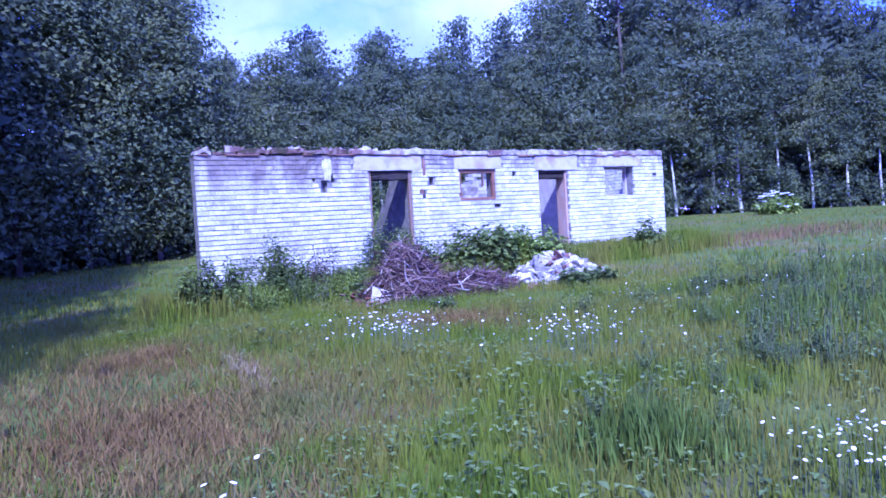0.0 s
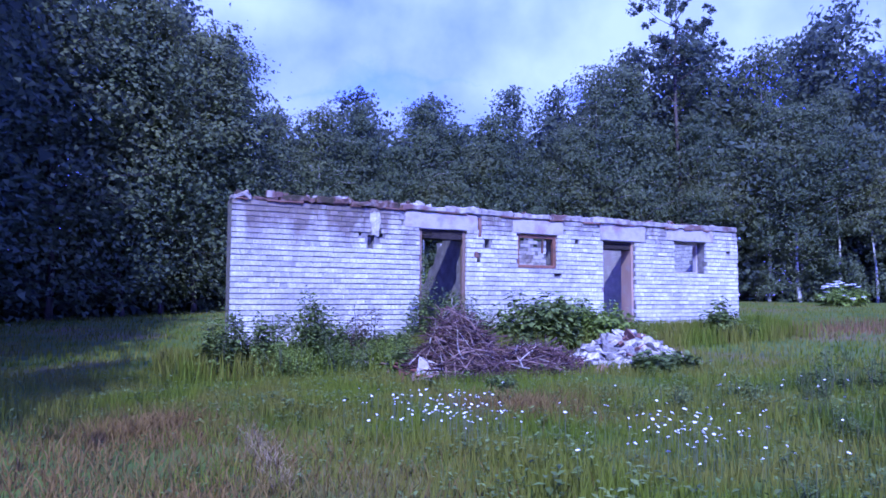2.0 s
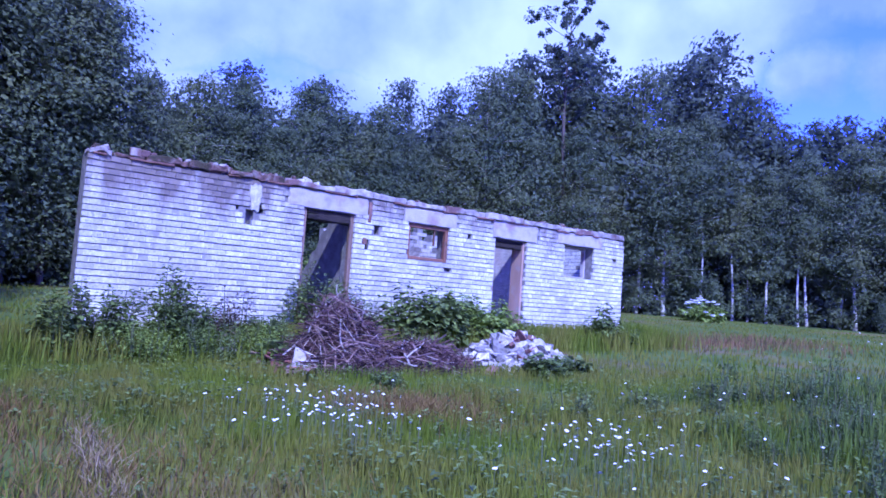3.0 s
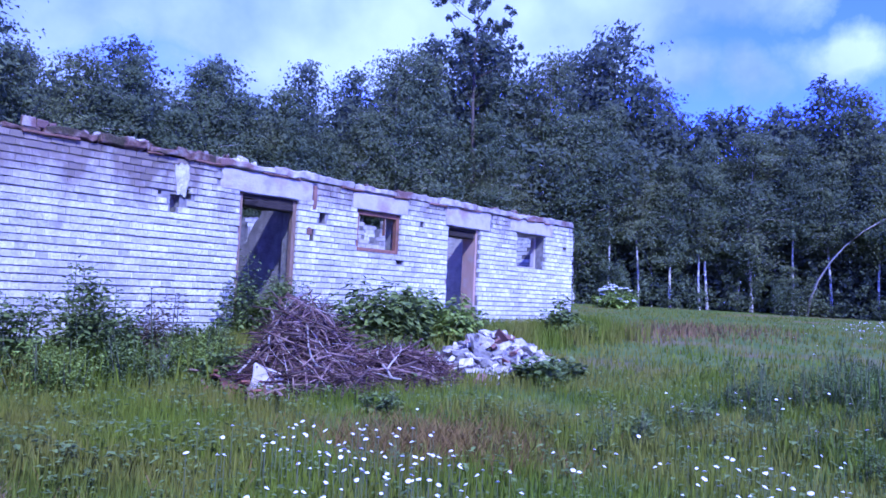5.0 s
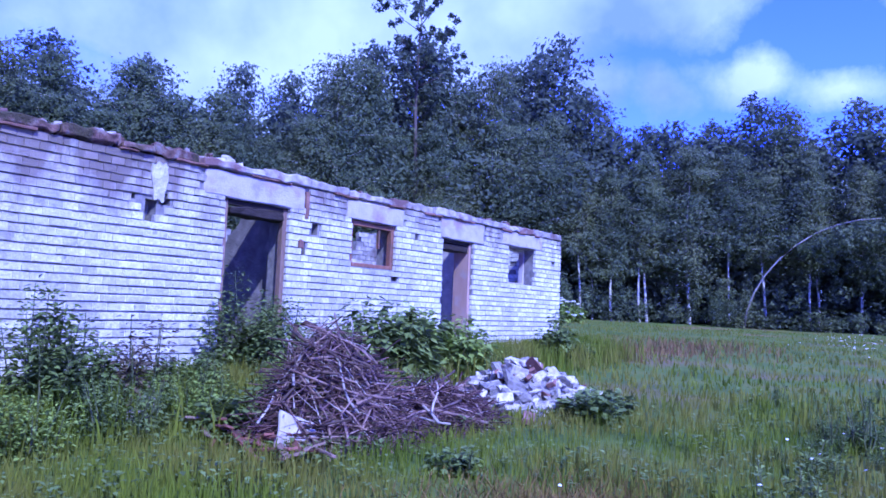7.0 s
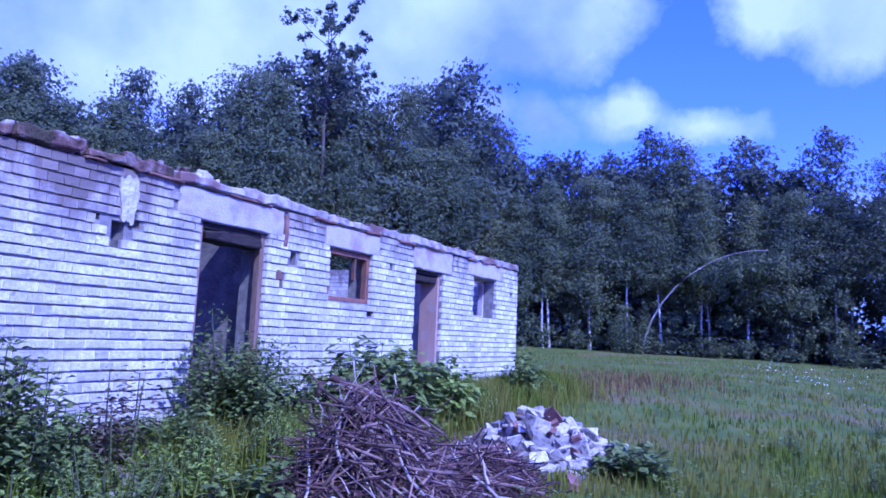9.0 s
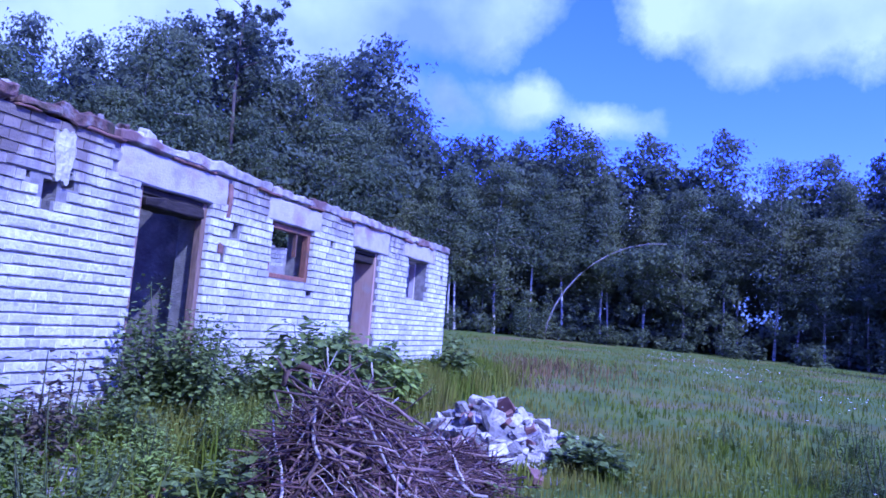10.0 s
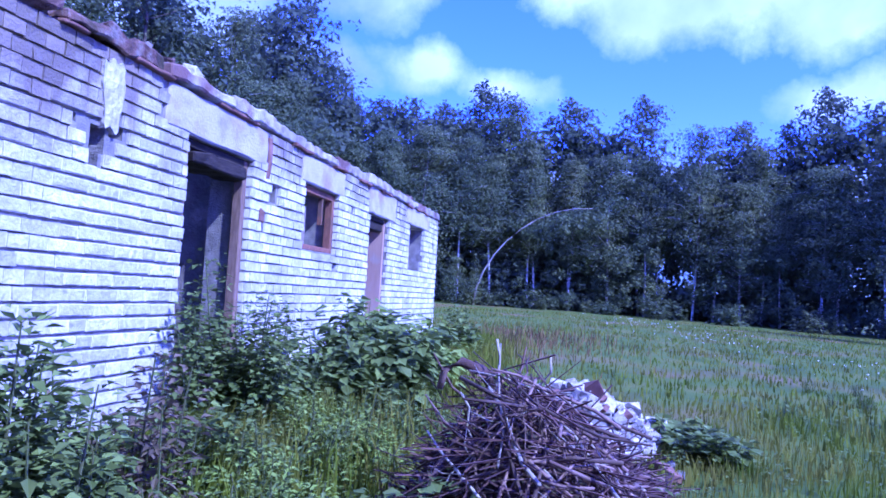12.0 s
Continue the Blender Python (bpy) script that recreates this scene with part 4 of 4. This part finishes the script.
# ---- heap of branches ----
def build_brush_pile():
    rnd = random.Random(12)
    pile = new("brush_pile")
    cx, cy = -0.50, -2.28
    pile.location = (cx, cy, ground_z(cx, cy))
    tagged(pile, "heap of dry purplish-brown cut branches lying in the grass", "brush pile")
    shared = []
    for v in range(21):
        bm = bmesh.new()
        length = rnd.uniform(0.3, 0.85) if v % 4 else rnd.uniform(0.65, 1.0)
        r = rnd.uniform(0.0035, 0.009) if v % 4 else rnd.uniform(0.008, 0.0125)
        bend = rnd.uniform(-0.12, 0.12)
        pts = [Vector((length * (t - 0.5), bend * math.sin(t * 3.1) + rnd.uniform(-0.015, 0.015), rnd.uniform(-0.02, 0.02))) for t in (0, 0.25, 0.5, 0.75, 1)]
        add_tube(bm, pts, [r, r * 0.95, r * 0.85, r * 0.7, r * 0.45], 5)
        if v % 2:
            add_tube(bm, [pts[2], pts[2] + Vector((length * 0.18, length * 0.12, 0.03)), pts[2] + Vector((length * 0.32, length * 0.18, 0.02))], [r * 0.55, r * 0.45, r * 0.25], 4)
        shared.append(mesh_of(bm, "branch", M_PALE if v % 10 == 3 else M_STICK, True))

    def surface(x, y):
        """Height of the heap's outline: a dome with a long tail to the east."""
        u, v = 0.6 * (x + 0.12) - 0.8 * y, 0.8 * (x + 0.12) + 0.6 * y
        d = math.hypot(u / (0.56 if u < 0 else 0.78), v / 0.74)
        dome = 0.92 * max(0.0, 1 - d ** 1.3)
        t = math.hypot((x - 0.9) / 0.85, (y + 0.3) / 0.5)
        return max(dome, 0.36 * max(0.0, 1 - t ** 2))

    n = 0
    while n < 290:
        x, y = rnd.uniform(-1.0, 1.8), rnd.uniform(-0.85, 0.8)
        h = surface(x, y)
        if h < 0.06:
            continue
        z = max(0.02, h * rnd.uniform(0.80, 1.03))
        e = 0.06
        normal = Vector((surface(x - e, y) - surface(x + e, y), surface(x, y - e) - surface(x, y + e), 2 * e * 1.3)).normalized()
        lie = normal.to_track_quat("Z", "Y").to_matrix().to_4x4()
        turn = pose(0, 0, 0, rnd.uniform(-12, 12), rnd.gauss(0, 9), rnd.uniform(0, 360))
        piece("branch", rnd.choice(shared), pile, Matrix.Translation((x, y, z)) @ lie @ turn)
        n += 1
    bm = bmesh.new()
    for _ in range(5200):
        x, y = rnd.uniform(-1.2, 2.1), rnd.uniform(-1.05, 1.0)
        h = surface(x, y)
        if h < 0.02:
            continue
        p = Vector((x, y, h * rnd.uniform(0.55, 1.04)))
        d = Vector((rnd.gauss(0, 1), rnd.gauss(0, 1), rnd.gauss(0, 0.35))).normalized() * rnd.uniform(0.10, 0.34)
        a, b = p - d, p + d
        a.z, b.z = max(0.0, a.z), max(0.0, b.z)
        if b.z > 0.98 or a.z > 0.98:
            continue
        add_tube(bm, [a, p + Vector((rnd.uniform(-0.03, 0.03), rnd.uniform(-0.03, 0.03), 0.01)), b], [0.0055, 0.0045, 0.0025], 3)
    tagged(part("brushwood", bm, M_STICK_REST, pile), kind="stuff")
    for x, y, z, rx, rz in ((-0.1, 0.12, 0.86, 8, 0), (0.05, -0.1, 0.80, -14, 40), (-0.32, 0.2, 0.62, 30, 100)):
        piece("branch", shared[3], pile, Matrix.Translation((x, y, z)) @ pose(0, 0, 0, 0, 80 + rx, rz) @ Matrix.Diagonal((0.45, 1, 1, 1)))
    # thicker peeled limbs thrown on top
    for k in range(16):
        x, y = rnd.uniform(-0.5, 0.75), rnd.uniform(-0.55, 0.3)
        h = surface(x, y)
        if h < 0.12:
            continue
        length, r = rnd.uniform(0.5, 1.1), rnd.uniform(0.008, 0.014)
        e = 0.08
        normal = Vector((surface(x - e, y) - surface(x + e, y), surface(x, y - e) - surface(x, y + e), 2 * e * 1.5)).normalized()
        bm = bmesh.new()
        pts = [Vector((length * (q - 0.5), 0.05 * math.sin(q * 4 + k), rnd.uniform(-0.012, 0.012))) for q in (0, 0.2, 0.4, 0.6, 0.8, 1)]
        add_tube(bm, pts, [r, r * 1.05, r * 0.95, r * 0.85, r * 0.8, r * 0.6], 7)
        add_tube(bm, [pts[3], pts[3] + Vector((0.06, 0.07, 0.015)), pts[3] + Vector((0.15, 0.11, 0.02))], [r * 0.6, r * 0.5, r * 0.3], 5)
        limb = part("limb", bm, M_PALE if k % 3 else M_STICK, pile, "thick peeled limb" if k % 3 else "", True)
        limb.matrix_local = Matrix.Translation((x, y, h * 1.0 + 0.015)) @ normal.to_track_quat("Z", "Y").to_matrix().to_4x4() @ pose(0, 0, 0, 0, rnd.gauss(0, 6), rnd.uniform(0, 180))
    # a crooked root that arches off the top
    bm = bmesh.new()
    add_tube(bm, [Vector((0.0, 0.1, 0.70)), Vector((-0.05, 0.2, 0.86)), Vector((-0.09, 0.30, 0.90)), Vector((-0.12, 0.38, 0.86)), Vector((-0.13, 0.40, 0.76))], [0.03, 0.028, 0.026, 0.022, 0.018], 7)
    part("root", bm, M_STICK, pile, "crooked dark root", True)
    # litter under the branches
    bm = bmesh.new()
    grid = {}
    for i in range(25):
        for j in range(17):
            x, y = -1.2 + 3.3 * i / 24, -1.05 + 2.1 * j / 16
            grid[i, j] = bm.verts.new((x, y, surface(x, y) * 0.72 - 0.06 + rnd.uniform(-0.03, 0.03)))
    for i in range(24):
        for j in range(16):
            bm.faces.new((grid[i, j], grid[i + 1, j], grid[i + 1, j + 1], grid[i, j + 1]))
    part("litter", bm, M_SOIL, pile, "dark leaf litter and bark")


build_brush_pile()


# ---- heap of rubble ----
def build_rubble():
    rnd = random.Random(15)
    heap = new("rubble_heap")
    cx, cy = 2.16, -2.50
    heap.location = (cx, cy, ground_z(cx, cy))
    tagged(heap, "heap of broken white bricks and concrete lumps in the grass", "rubble heap")
    shared = []
    for v in range(14):
        bm = bmesh.new()
        if v < 6:
            # broken bricks
            sx = rnd.uniform(0.05, 0.12)
            add_box(bm, -sx, sx, -0.06, 0.06, -0.036, 0.036, 0.016, rnd)
            bmesh.ops.bevel(bm, geom=bm.edges[:], offset=0.005, segments=1, affect="EDGES")
        else:
            # lumps of concrete
            s = Vector((rnd.uniform(0.09, 0.17), rnd.uniform(0.07, 0.13), rnd.uniform(0.035, 0.06)))
            for _ in range(13):
                d = Vector((rnd.gauss(0, 1), rnd.gauss(0, 1), rnd.gauss(0, 1))).normalized() * rnd.uniform(0.9, 1.05)
                bm.verts.new((d.x * s.x, d.y * s.y, max(-0.8, min(0.8, d.z)) * s.z))
            bmesh.ops.convex_hull(bm, input=bm.verts)
        for mat in (M_RUBBLE, M_REDBRICK):
            shared.append((mesh_of(bm.copy(), "chunk", mat), mat))
        bm.free()

    def surface(x, y):
        return 0.46 * max(0.0, 1 - math.hypot((x - 0.02) / 0.98, y / 0.76) ** 1.25)

    n = 0
    while n < 290:
        x, y = rnd.uniform(-1.15, 1.2), rnd.uniform(-0.8, 0.8)
        h = surface(x, y)
        if h < 0.015 and rnd.random() > 0.08:
            continue
        me, mat = rnd.choice(shared)
        if mat == M_REDBRICK and rnd.random() < 0.88:
            continue
        k = rnd.uniform(0.4, 0.95) if rnd.random() < 0.94 else rnd.uniform(1.1, 1.5)
        piece("chunk", me, heap, Matrix.Translation((x, y, h)) @ pose(0, 0, 0, rnd.gauss(0, 25), rnd.gauss(0, 25), rnd.uniform(0, 360)) @ Matrix.Diagonal((k, k, k, 1)))
        n += 1
    bm = bmesh.new()
    grid = {}
    for i in range(19):
        for j in range(15):
            x, y = -1.15 + 2.4 * i / 18, -0.85 + 1.7 * j / 14
            grid[i, j] = bm.verts.new((x, y, surface(x, y) - 0.05 + rnd.uniform(-0.02, 0.02)))
    for i in range(18):
        for j in range(14):
            bm.faces.new((grid[i, j], grid[i + 1, j], grid[i + 1, j + 1], grid[i, j + 1]))
    part("fines", bm, M_MORTAR, heap, "grey mortar dust and small bits")


build_rubble()

slab = part("broken_slab", worn_box(-0.14, 0.14, -0.03, 0.03, -0.14, 0.24, 0.012, 0.045, 6, 3), M_CONCRETE)
slab.matrix_basis = pose(-1.24, -2.62, ground_z(-1.24, -2.62) + 0.05, -24, 14, -30)
tagged(slab, "broken white plastered slab leaning on the branches", "slab")


def build_boards():
    rnd = random.Random(2)
    for i in range(22):
        t = rnd.random() ** 0.8
        x, y = -1.12 - 0.33 * t + rnd.uniform(-0.09, 0.09), -1.2 - 1.75 * t + rnd.uniform(-0.12, 0.12)
        length = rnd.uniform(0.18, 0.6) if i % 5 else 0.85
        wide = rnd.uniform(0.012, 0.045)
        ob = part("board", worn_box(-length / 2, length / 2, -wide, wide, -0.009, 0.009, 0.003, 0.02, 5, i), M_RUST if i % 4 else M_WOOD)
        ob.matrix_basis = pose(x, y, ground_z(x, y) + 0.05 + 0.09 * rnd.random(), rnd.uniform(-45, 45), rnd.uniform(-14, 14), 75 + rnd.gauss(0, 32))
        tagged(ob, "rotten reddish-brown board lying in the grass", "board", "boards in the grass")


build_boards()


def build_fallen_blocks():
    """White bricks that dropped from the wall."""
    for i, (x, y, z, yaw) in enumerate(((-1.38, -0.92, 0.10, 20), (-1.20, -0.72, 0.10, -35), (-1.28, -0.82, 0.19, 60), (-1.02, -0.95, 0.05, 10))):
        ob = part("fallen_block", worn_box(-0.125, 0.125, -0.06, 0.06, -0.044, 0.044, 0.008, 0.012, 2, i), M_RUBBLE)
        ob.matrix_basis = pose(x, y, ground_z(x, y) + z, 4 * i, 5, yaw)
        tagged(ob, "broken white brick fallen into the weeds", "brick", "fallen bricks")


build_fallen_blocks()


# ---- grass ----
PATCHES = ((-5.3, -5.3, 1.6), (-4.4, -6.8, 1.3), (-1.3, -4.8, 0.75), (-5.4, -8.3, 1.1), (-5.2, -6.8, 1.1), (-4.6, -3.8, 0.8))
BLOCKED = ((-0.6, -2.28, 0.72), (0.5, -2.6, 0.45), (2.3, -2.65, 0.7))


def blades(name, label, count, mat, place, height, width, seed, lean=0.35):
    """Bent grass blades; place(rnd) gives x, y and a scale."""
    rnd = random.Random(seed)
    verts, faces = [], []
    while len(faces) < count * 2:
        spot = place(rnd)
        if spot is None:
            continue
        x, y, k = spot
        if THICK > y > 0 and LEFT < x < RIGHT:
            continue
        z = ground_z(x, y) - 0.02
        h = height * rnd.uniform(0.5, 1.25) * k
        w = width * rnd.uniform(0.7, 1.3) * (0.6 + 0.4 * k)
        a, b = rnd.uniform(0, math.tau), rnd.uniform(0, math.tau)
        dx, dy = math.cos(a) * w, math.sin(a) * w
        lx, ly = math.cos(b) * h * lean * rnd.random(), math.sin(b) * h * lean * rnd.random()
        i = len(verts)
        verts += [(x - dx, y - dy, z), (x + dx, y + dy, z), (x + dx * 0.7 + lx * 0.4, y + dy * 0.7 + ly * 0.4, z + h * 0.6),
                  (x - dx * 0.7 + lx * 0.4, y - dy * 0.7 + ly * 0.4, z + h * 0.6), (x + lx, y + ly, z + h)]
        faces += [(i, i + 1, i + 2, i + 3), (i + 3, i + 2, i + 4)]
    ob = new(name, quick_mesh(name, verts, faces, mat))
    return tagged(ob, label, "grass", kind="stuff")


def free_spot(x, y):
    return all((x - a) ** 2 + (y - b) ** 2 > r * r for a, b, r in BLOCKED)


def worn(x, y):
    return max((1 - math.hypot(x - a, y - b) / r) for a, b, r in PATCHES)


def near_spot(rnd):
    """Close to the line walked, on the side that lies ahead."""
    t = rnd.random()
    x0, y0 = -6.0 + 1.8 * t, -12.0 + 9.4 * t
    r = 0.9 + 8.0 * rnd.random() ** 1.2
    a = radians(rnd.uniform(-16, 135))
    x, y = x0 + r * math.sin(a), y0 + r * math.cos(a)
    if y > 0.0 or not free_spot(x, y):
        return None
    if rnd.random() < worn(x, y) * 1.6:
        return None
    tuft = 0.75 + 0.5 * noise.noise(Vector((x * 0.9, y * 0.9, 3)))
    return x, y, max(0.45, tuft) * (0.75 if worn(x, y) > -0.2 else 1)


def mid_spot(rnd):
    r = 7 + 32 * rnd.random() ** 1.1
    a = radians(rnd.uniform(-30, 128))
    x, y = -5 + r * math.sin(a), -7 + r * math.cos(a)
    if (y > -0.05 and y < DEPTH and LEFT < x < RIGHT) or not free_spot(x, y) or math.hypot(x + 5, y + 7) > 44:
        return None
    return x, y, 0.9 + 0.4 * noise.noise(Vector((x * 0.5, y * 0.5, 3)))


def dry_spot(rnd):
    a, b, r = rnd.choice(PATCHES)
    x, y = rnd.gauss(a, r * 0.55), rnd.gauss(b, r * 0.55)
    return (x, y, 1.0) if free_spot(x, y) else None


def sorrel_spot(rnd):
    x, y = rnd.gauss(10.8, 1.6), rnd.gauss(-1.0, 0.9)
    return x, y, 1.0


blades("meadow_grass", "long green meadow grass", 96000, M_GRASS, near_spot, 0.21, 0.0048, 1)
blades("far_meadow_grass", "green meadow grass further off", 84000, M_GRASS, mid_spot, 0.13, 0.011, 2)
blades("dry_grass", "flattened brownish dry grass", 19000, M_DRY, dry_spot, 0.13, 0.005, 3, 1.1)
def rut_spot(rnd):
    """A trodden line in the dry grass."""
    t = rnd.random()
    x, y = -3.77 - 0.37 * t, -3.48 - 2.83 * t
    return x + rnd.gauss(0, 0.06), y, 0.8 + 0.3 * noise.noise(Vector((x * 3, y * 3, 0)))


blades("trodden_grass", "pale trodden straw lying in a worn line", 1000, M_STRAW, rut_spot, 0.14, 0.006, 7, 1.6)
blades("sorrel_patch", "reddish sorrel seed heads in the meadow", 1500, M_SORREL, sorrel_spot, 0.20, 0.010, 4)


def clump_spot(rnd):
    """Dark rank tufts that stand above the rest of the meadow."""
    a, b, r = rnd.choice(((-3.0, -9.3, 0.25), (0.9, -7.6, 0.6), (1.6, -8.4, 0.9), (3.4, -6.6, 0.9)))
    x, y = rnd.gauss(a, r), rnd.gauss(b, r)
    d = math.hypot(x - a, y - b) / r
    return x, y, max(0.4, 1.15 - 0.3 * d)


blades("tall_grass", "dark rank grass clumps standing above the meadow", 3500, M_TALL, clump_spot, 0.30, 0.008, 6)


def build_tall_weeds():
    """Leafy stalks that stand in drifts above the grass."""
    rnd = random.Random(33)
    models = []
    for v in range(5):
        ob = make_bush(0.0, 0.0, 0.46, 0.34, 0.050, 150, M_WEED, "upright bluish-green weeds standing in the meadow", 140 + v, "meadow_weed", 0.75, 9, base=0.0)
        tagged(ob, group="weeds in the meadow")
        models.append(ob)
    used = set()
    for cx, cy, spread, count, size in ((-2.3, -8.6, 0.45, 16, 0.62), (-1.2, -8.3, 0.45, 12, 0.8), (-0.75, -8.9, 0.5, 16, 1.0), (0.9, -7.6, 0.75, 26, 1.1), (3.2, -6.5, 1.0, 24, 1.1),
                                        (5.0, -6.2, 1.2, 18, 1.1), (2.0, -6.0, 0.7, 8, 0.9), (-0.64, -5.64, 0.15, 3, 0.8), (1.3, -5.9, 0.6, 8, 0.8), (1.6, -7.3, 0.6, 10, 1.0)):
        for _ in range(count):
            x, y, k = rnd.gauss(cx, spread), rnd.gauss(cy, spread * 0.7), size * rnd.uniform(0.65, 1.2)
            which = rnd.randrange(5)
            m = Matrix.Translation((x, y, ground_z(x, y))) @ Matrix.Rotation(rnd.uniform(0, 6.28), 4, "Z") @ Matrix.Diagonal((k, k, k, 1))
            if which in used:
                copy_thing(models[which], m)
            else:
                used.add(which)
                models[which].matrix_basis = m


build_tall_weeds()


def verge_spot(rnd):
    """Rank grass along the foot of the wall."""
    x = rnd.uniform(LEFT - 1.0, RIGHT + 0.6)
    y = -0.02 - abs(rnd.gauss(0, 0.55))
    return (x, y, 1.0) if free_spot(x, y) else None


blades("rank_grass", "rank grass and weeds along the wall", 26000, M_GRASS, verge_spot, 0.40, 0.008, 5)


def build_meadow_weeds():
    """Low broad leaves among the grass: clover, dock and plantain."""
    rnd = random.Random(19)
    verts, faces = [], []
    made = 0
    while made < 2600:
        spot = near_spot(rnd)
        if spot is None:
            continue
        made += 1
        x, y, k = spot
        z = ground_z(x, y)
        for j in range(rnd.randint(4, 9)):
            a = rnd.uniform(0, math.tau)
            s = rnd.uniform(0.03, 0.075) * k
            h = rnd.uniform(0.04, 0.20) * k
            d = Vector((math.cos(a), math.sin(a), rnd.uniform(0.0, 0.8))).normalized()
            w = Vector((-d.y, d.x, 0)).normalized() * s * 0.33
            p = Vector((x + rnd.uniform(-0.05, 0.05), y + rnd.uniform(-0.05, 0.05), z + h))
            i = len(verts)
            verts += [p, p + d * s * 0.55 - w, p + d * s * 1.1 - Vector((0, 0, s * 0.25)), p + d * s * 0.55 + w]
            faces += [(i, i + 1, i + 2), (i, i + 2, i + 3)]
    tagged(new("meadow_weeds", quick_mesh("meadow_weeds", verts, faces, M_LEAF_BUSH)), "low broad-leaved weeds among the grass", "weeds", kind="stuff")


build_meadow_weeds()


def build_daisies(name, cx, cy, sx, sy, count, size, seed, height=0.25):
    rnd = random.Random(seed)
    verts, faces, mats = [], [], []
    for _ in range(count):
        x, y = rnd.gauss(cx, sx), rnd.gauss(cy, sy)
        z = ground_z(x, y) + height * rnd.uniform(0.75, 1.2)
        r = size * rnd.uniform(0.7, 1.2)
        tx, ty = rnd.uniform(-0.5, 0.5), rnd.uniform(-0.5, 0.5)
        i = len(verts)
        verts.append((x, y, z + 0.006))
        for k in range(8):
            a = k * math.tau / 8
            px, py = r * math.cos(a), r * math.sin(a)
            verts.append((x + px, y + py, z - (tx * px + ty * py)))
        faces += [(i, i + 1 + k, i + 1 + (k + 1) % 8) for k in range(8)]
    ob = new(name, quick_mesh(name, verts, faces, M_PETAL))
    stems_v, stems_f = [], []
    for i in range(0, len(verts), 9):
        x, y, z = verts[i]
        g = ground_z(x, y)
        k = len(stems_v)
        stems_v += [(x - 0.003, y, g), (x + 0.003, y, g), (x + 0.002, y, z - 0.004), (x - 0.002, y, z - 0.004)]
        stems_f.append((k, k + 1, k + 2, k + 3))
    st = new("stalk", quick_mesh("stalk", stems_v, stems_f, M_STEM))
    st.parent = ob
    tagged(ob, "scattered white daisies on thin stems in the grass", "flowers", kind="stuff")


build_daisies("daisies", -2.52, -5.68, 0.26, 0.36, 85, 0.012, 1)
build_daisies("daisies", -2.4, -5.0, 0.30, 0.22, 34, 0.0125, 2)
build_daisies("daisies", -1.75, -7.35, 0.30, 0.28, 45, 0.0125, 3)
build_daisies("daisies", -1.4, -6.85, 0.30, 0.40, 36, 0.0125, 4)
build_daisies("daisies", -2.74, -10.34, 0.20, 0.20, 80, 0.0105, 5)
build_daisies("daisies", -5.1, -8.7, 0.15, 0.15, 6, 0.015, 6)
build_daisies("daisies", 0.6, -6.7, 1.7, 1.1, 34, 0.0125, 7)
build_daisies("cow_parsley", 11.1, -5.0, 1.5, 0.6, 60, 0.013, 8, 0.4)
build_daisies("cow_parsley", 6.8, -7.0, 1.6, 1.0, 60, 0.012, 9, 0.4)
build_daisies("cow_parsley", 17.7, -3.8, 2.6, 0.9, 70, 0.016, 10, 0.4)
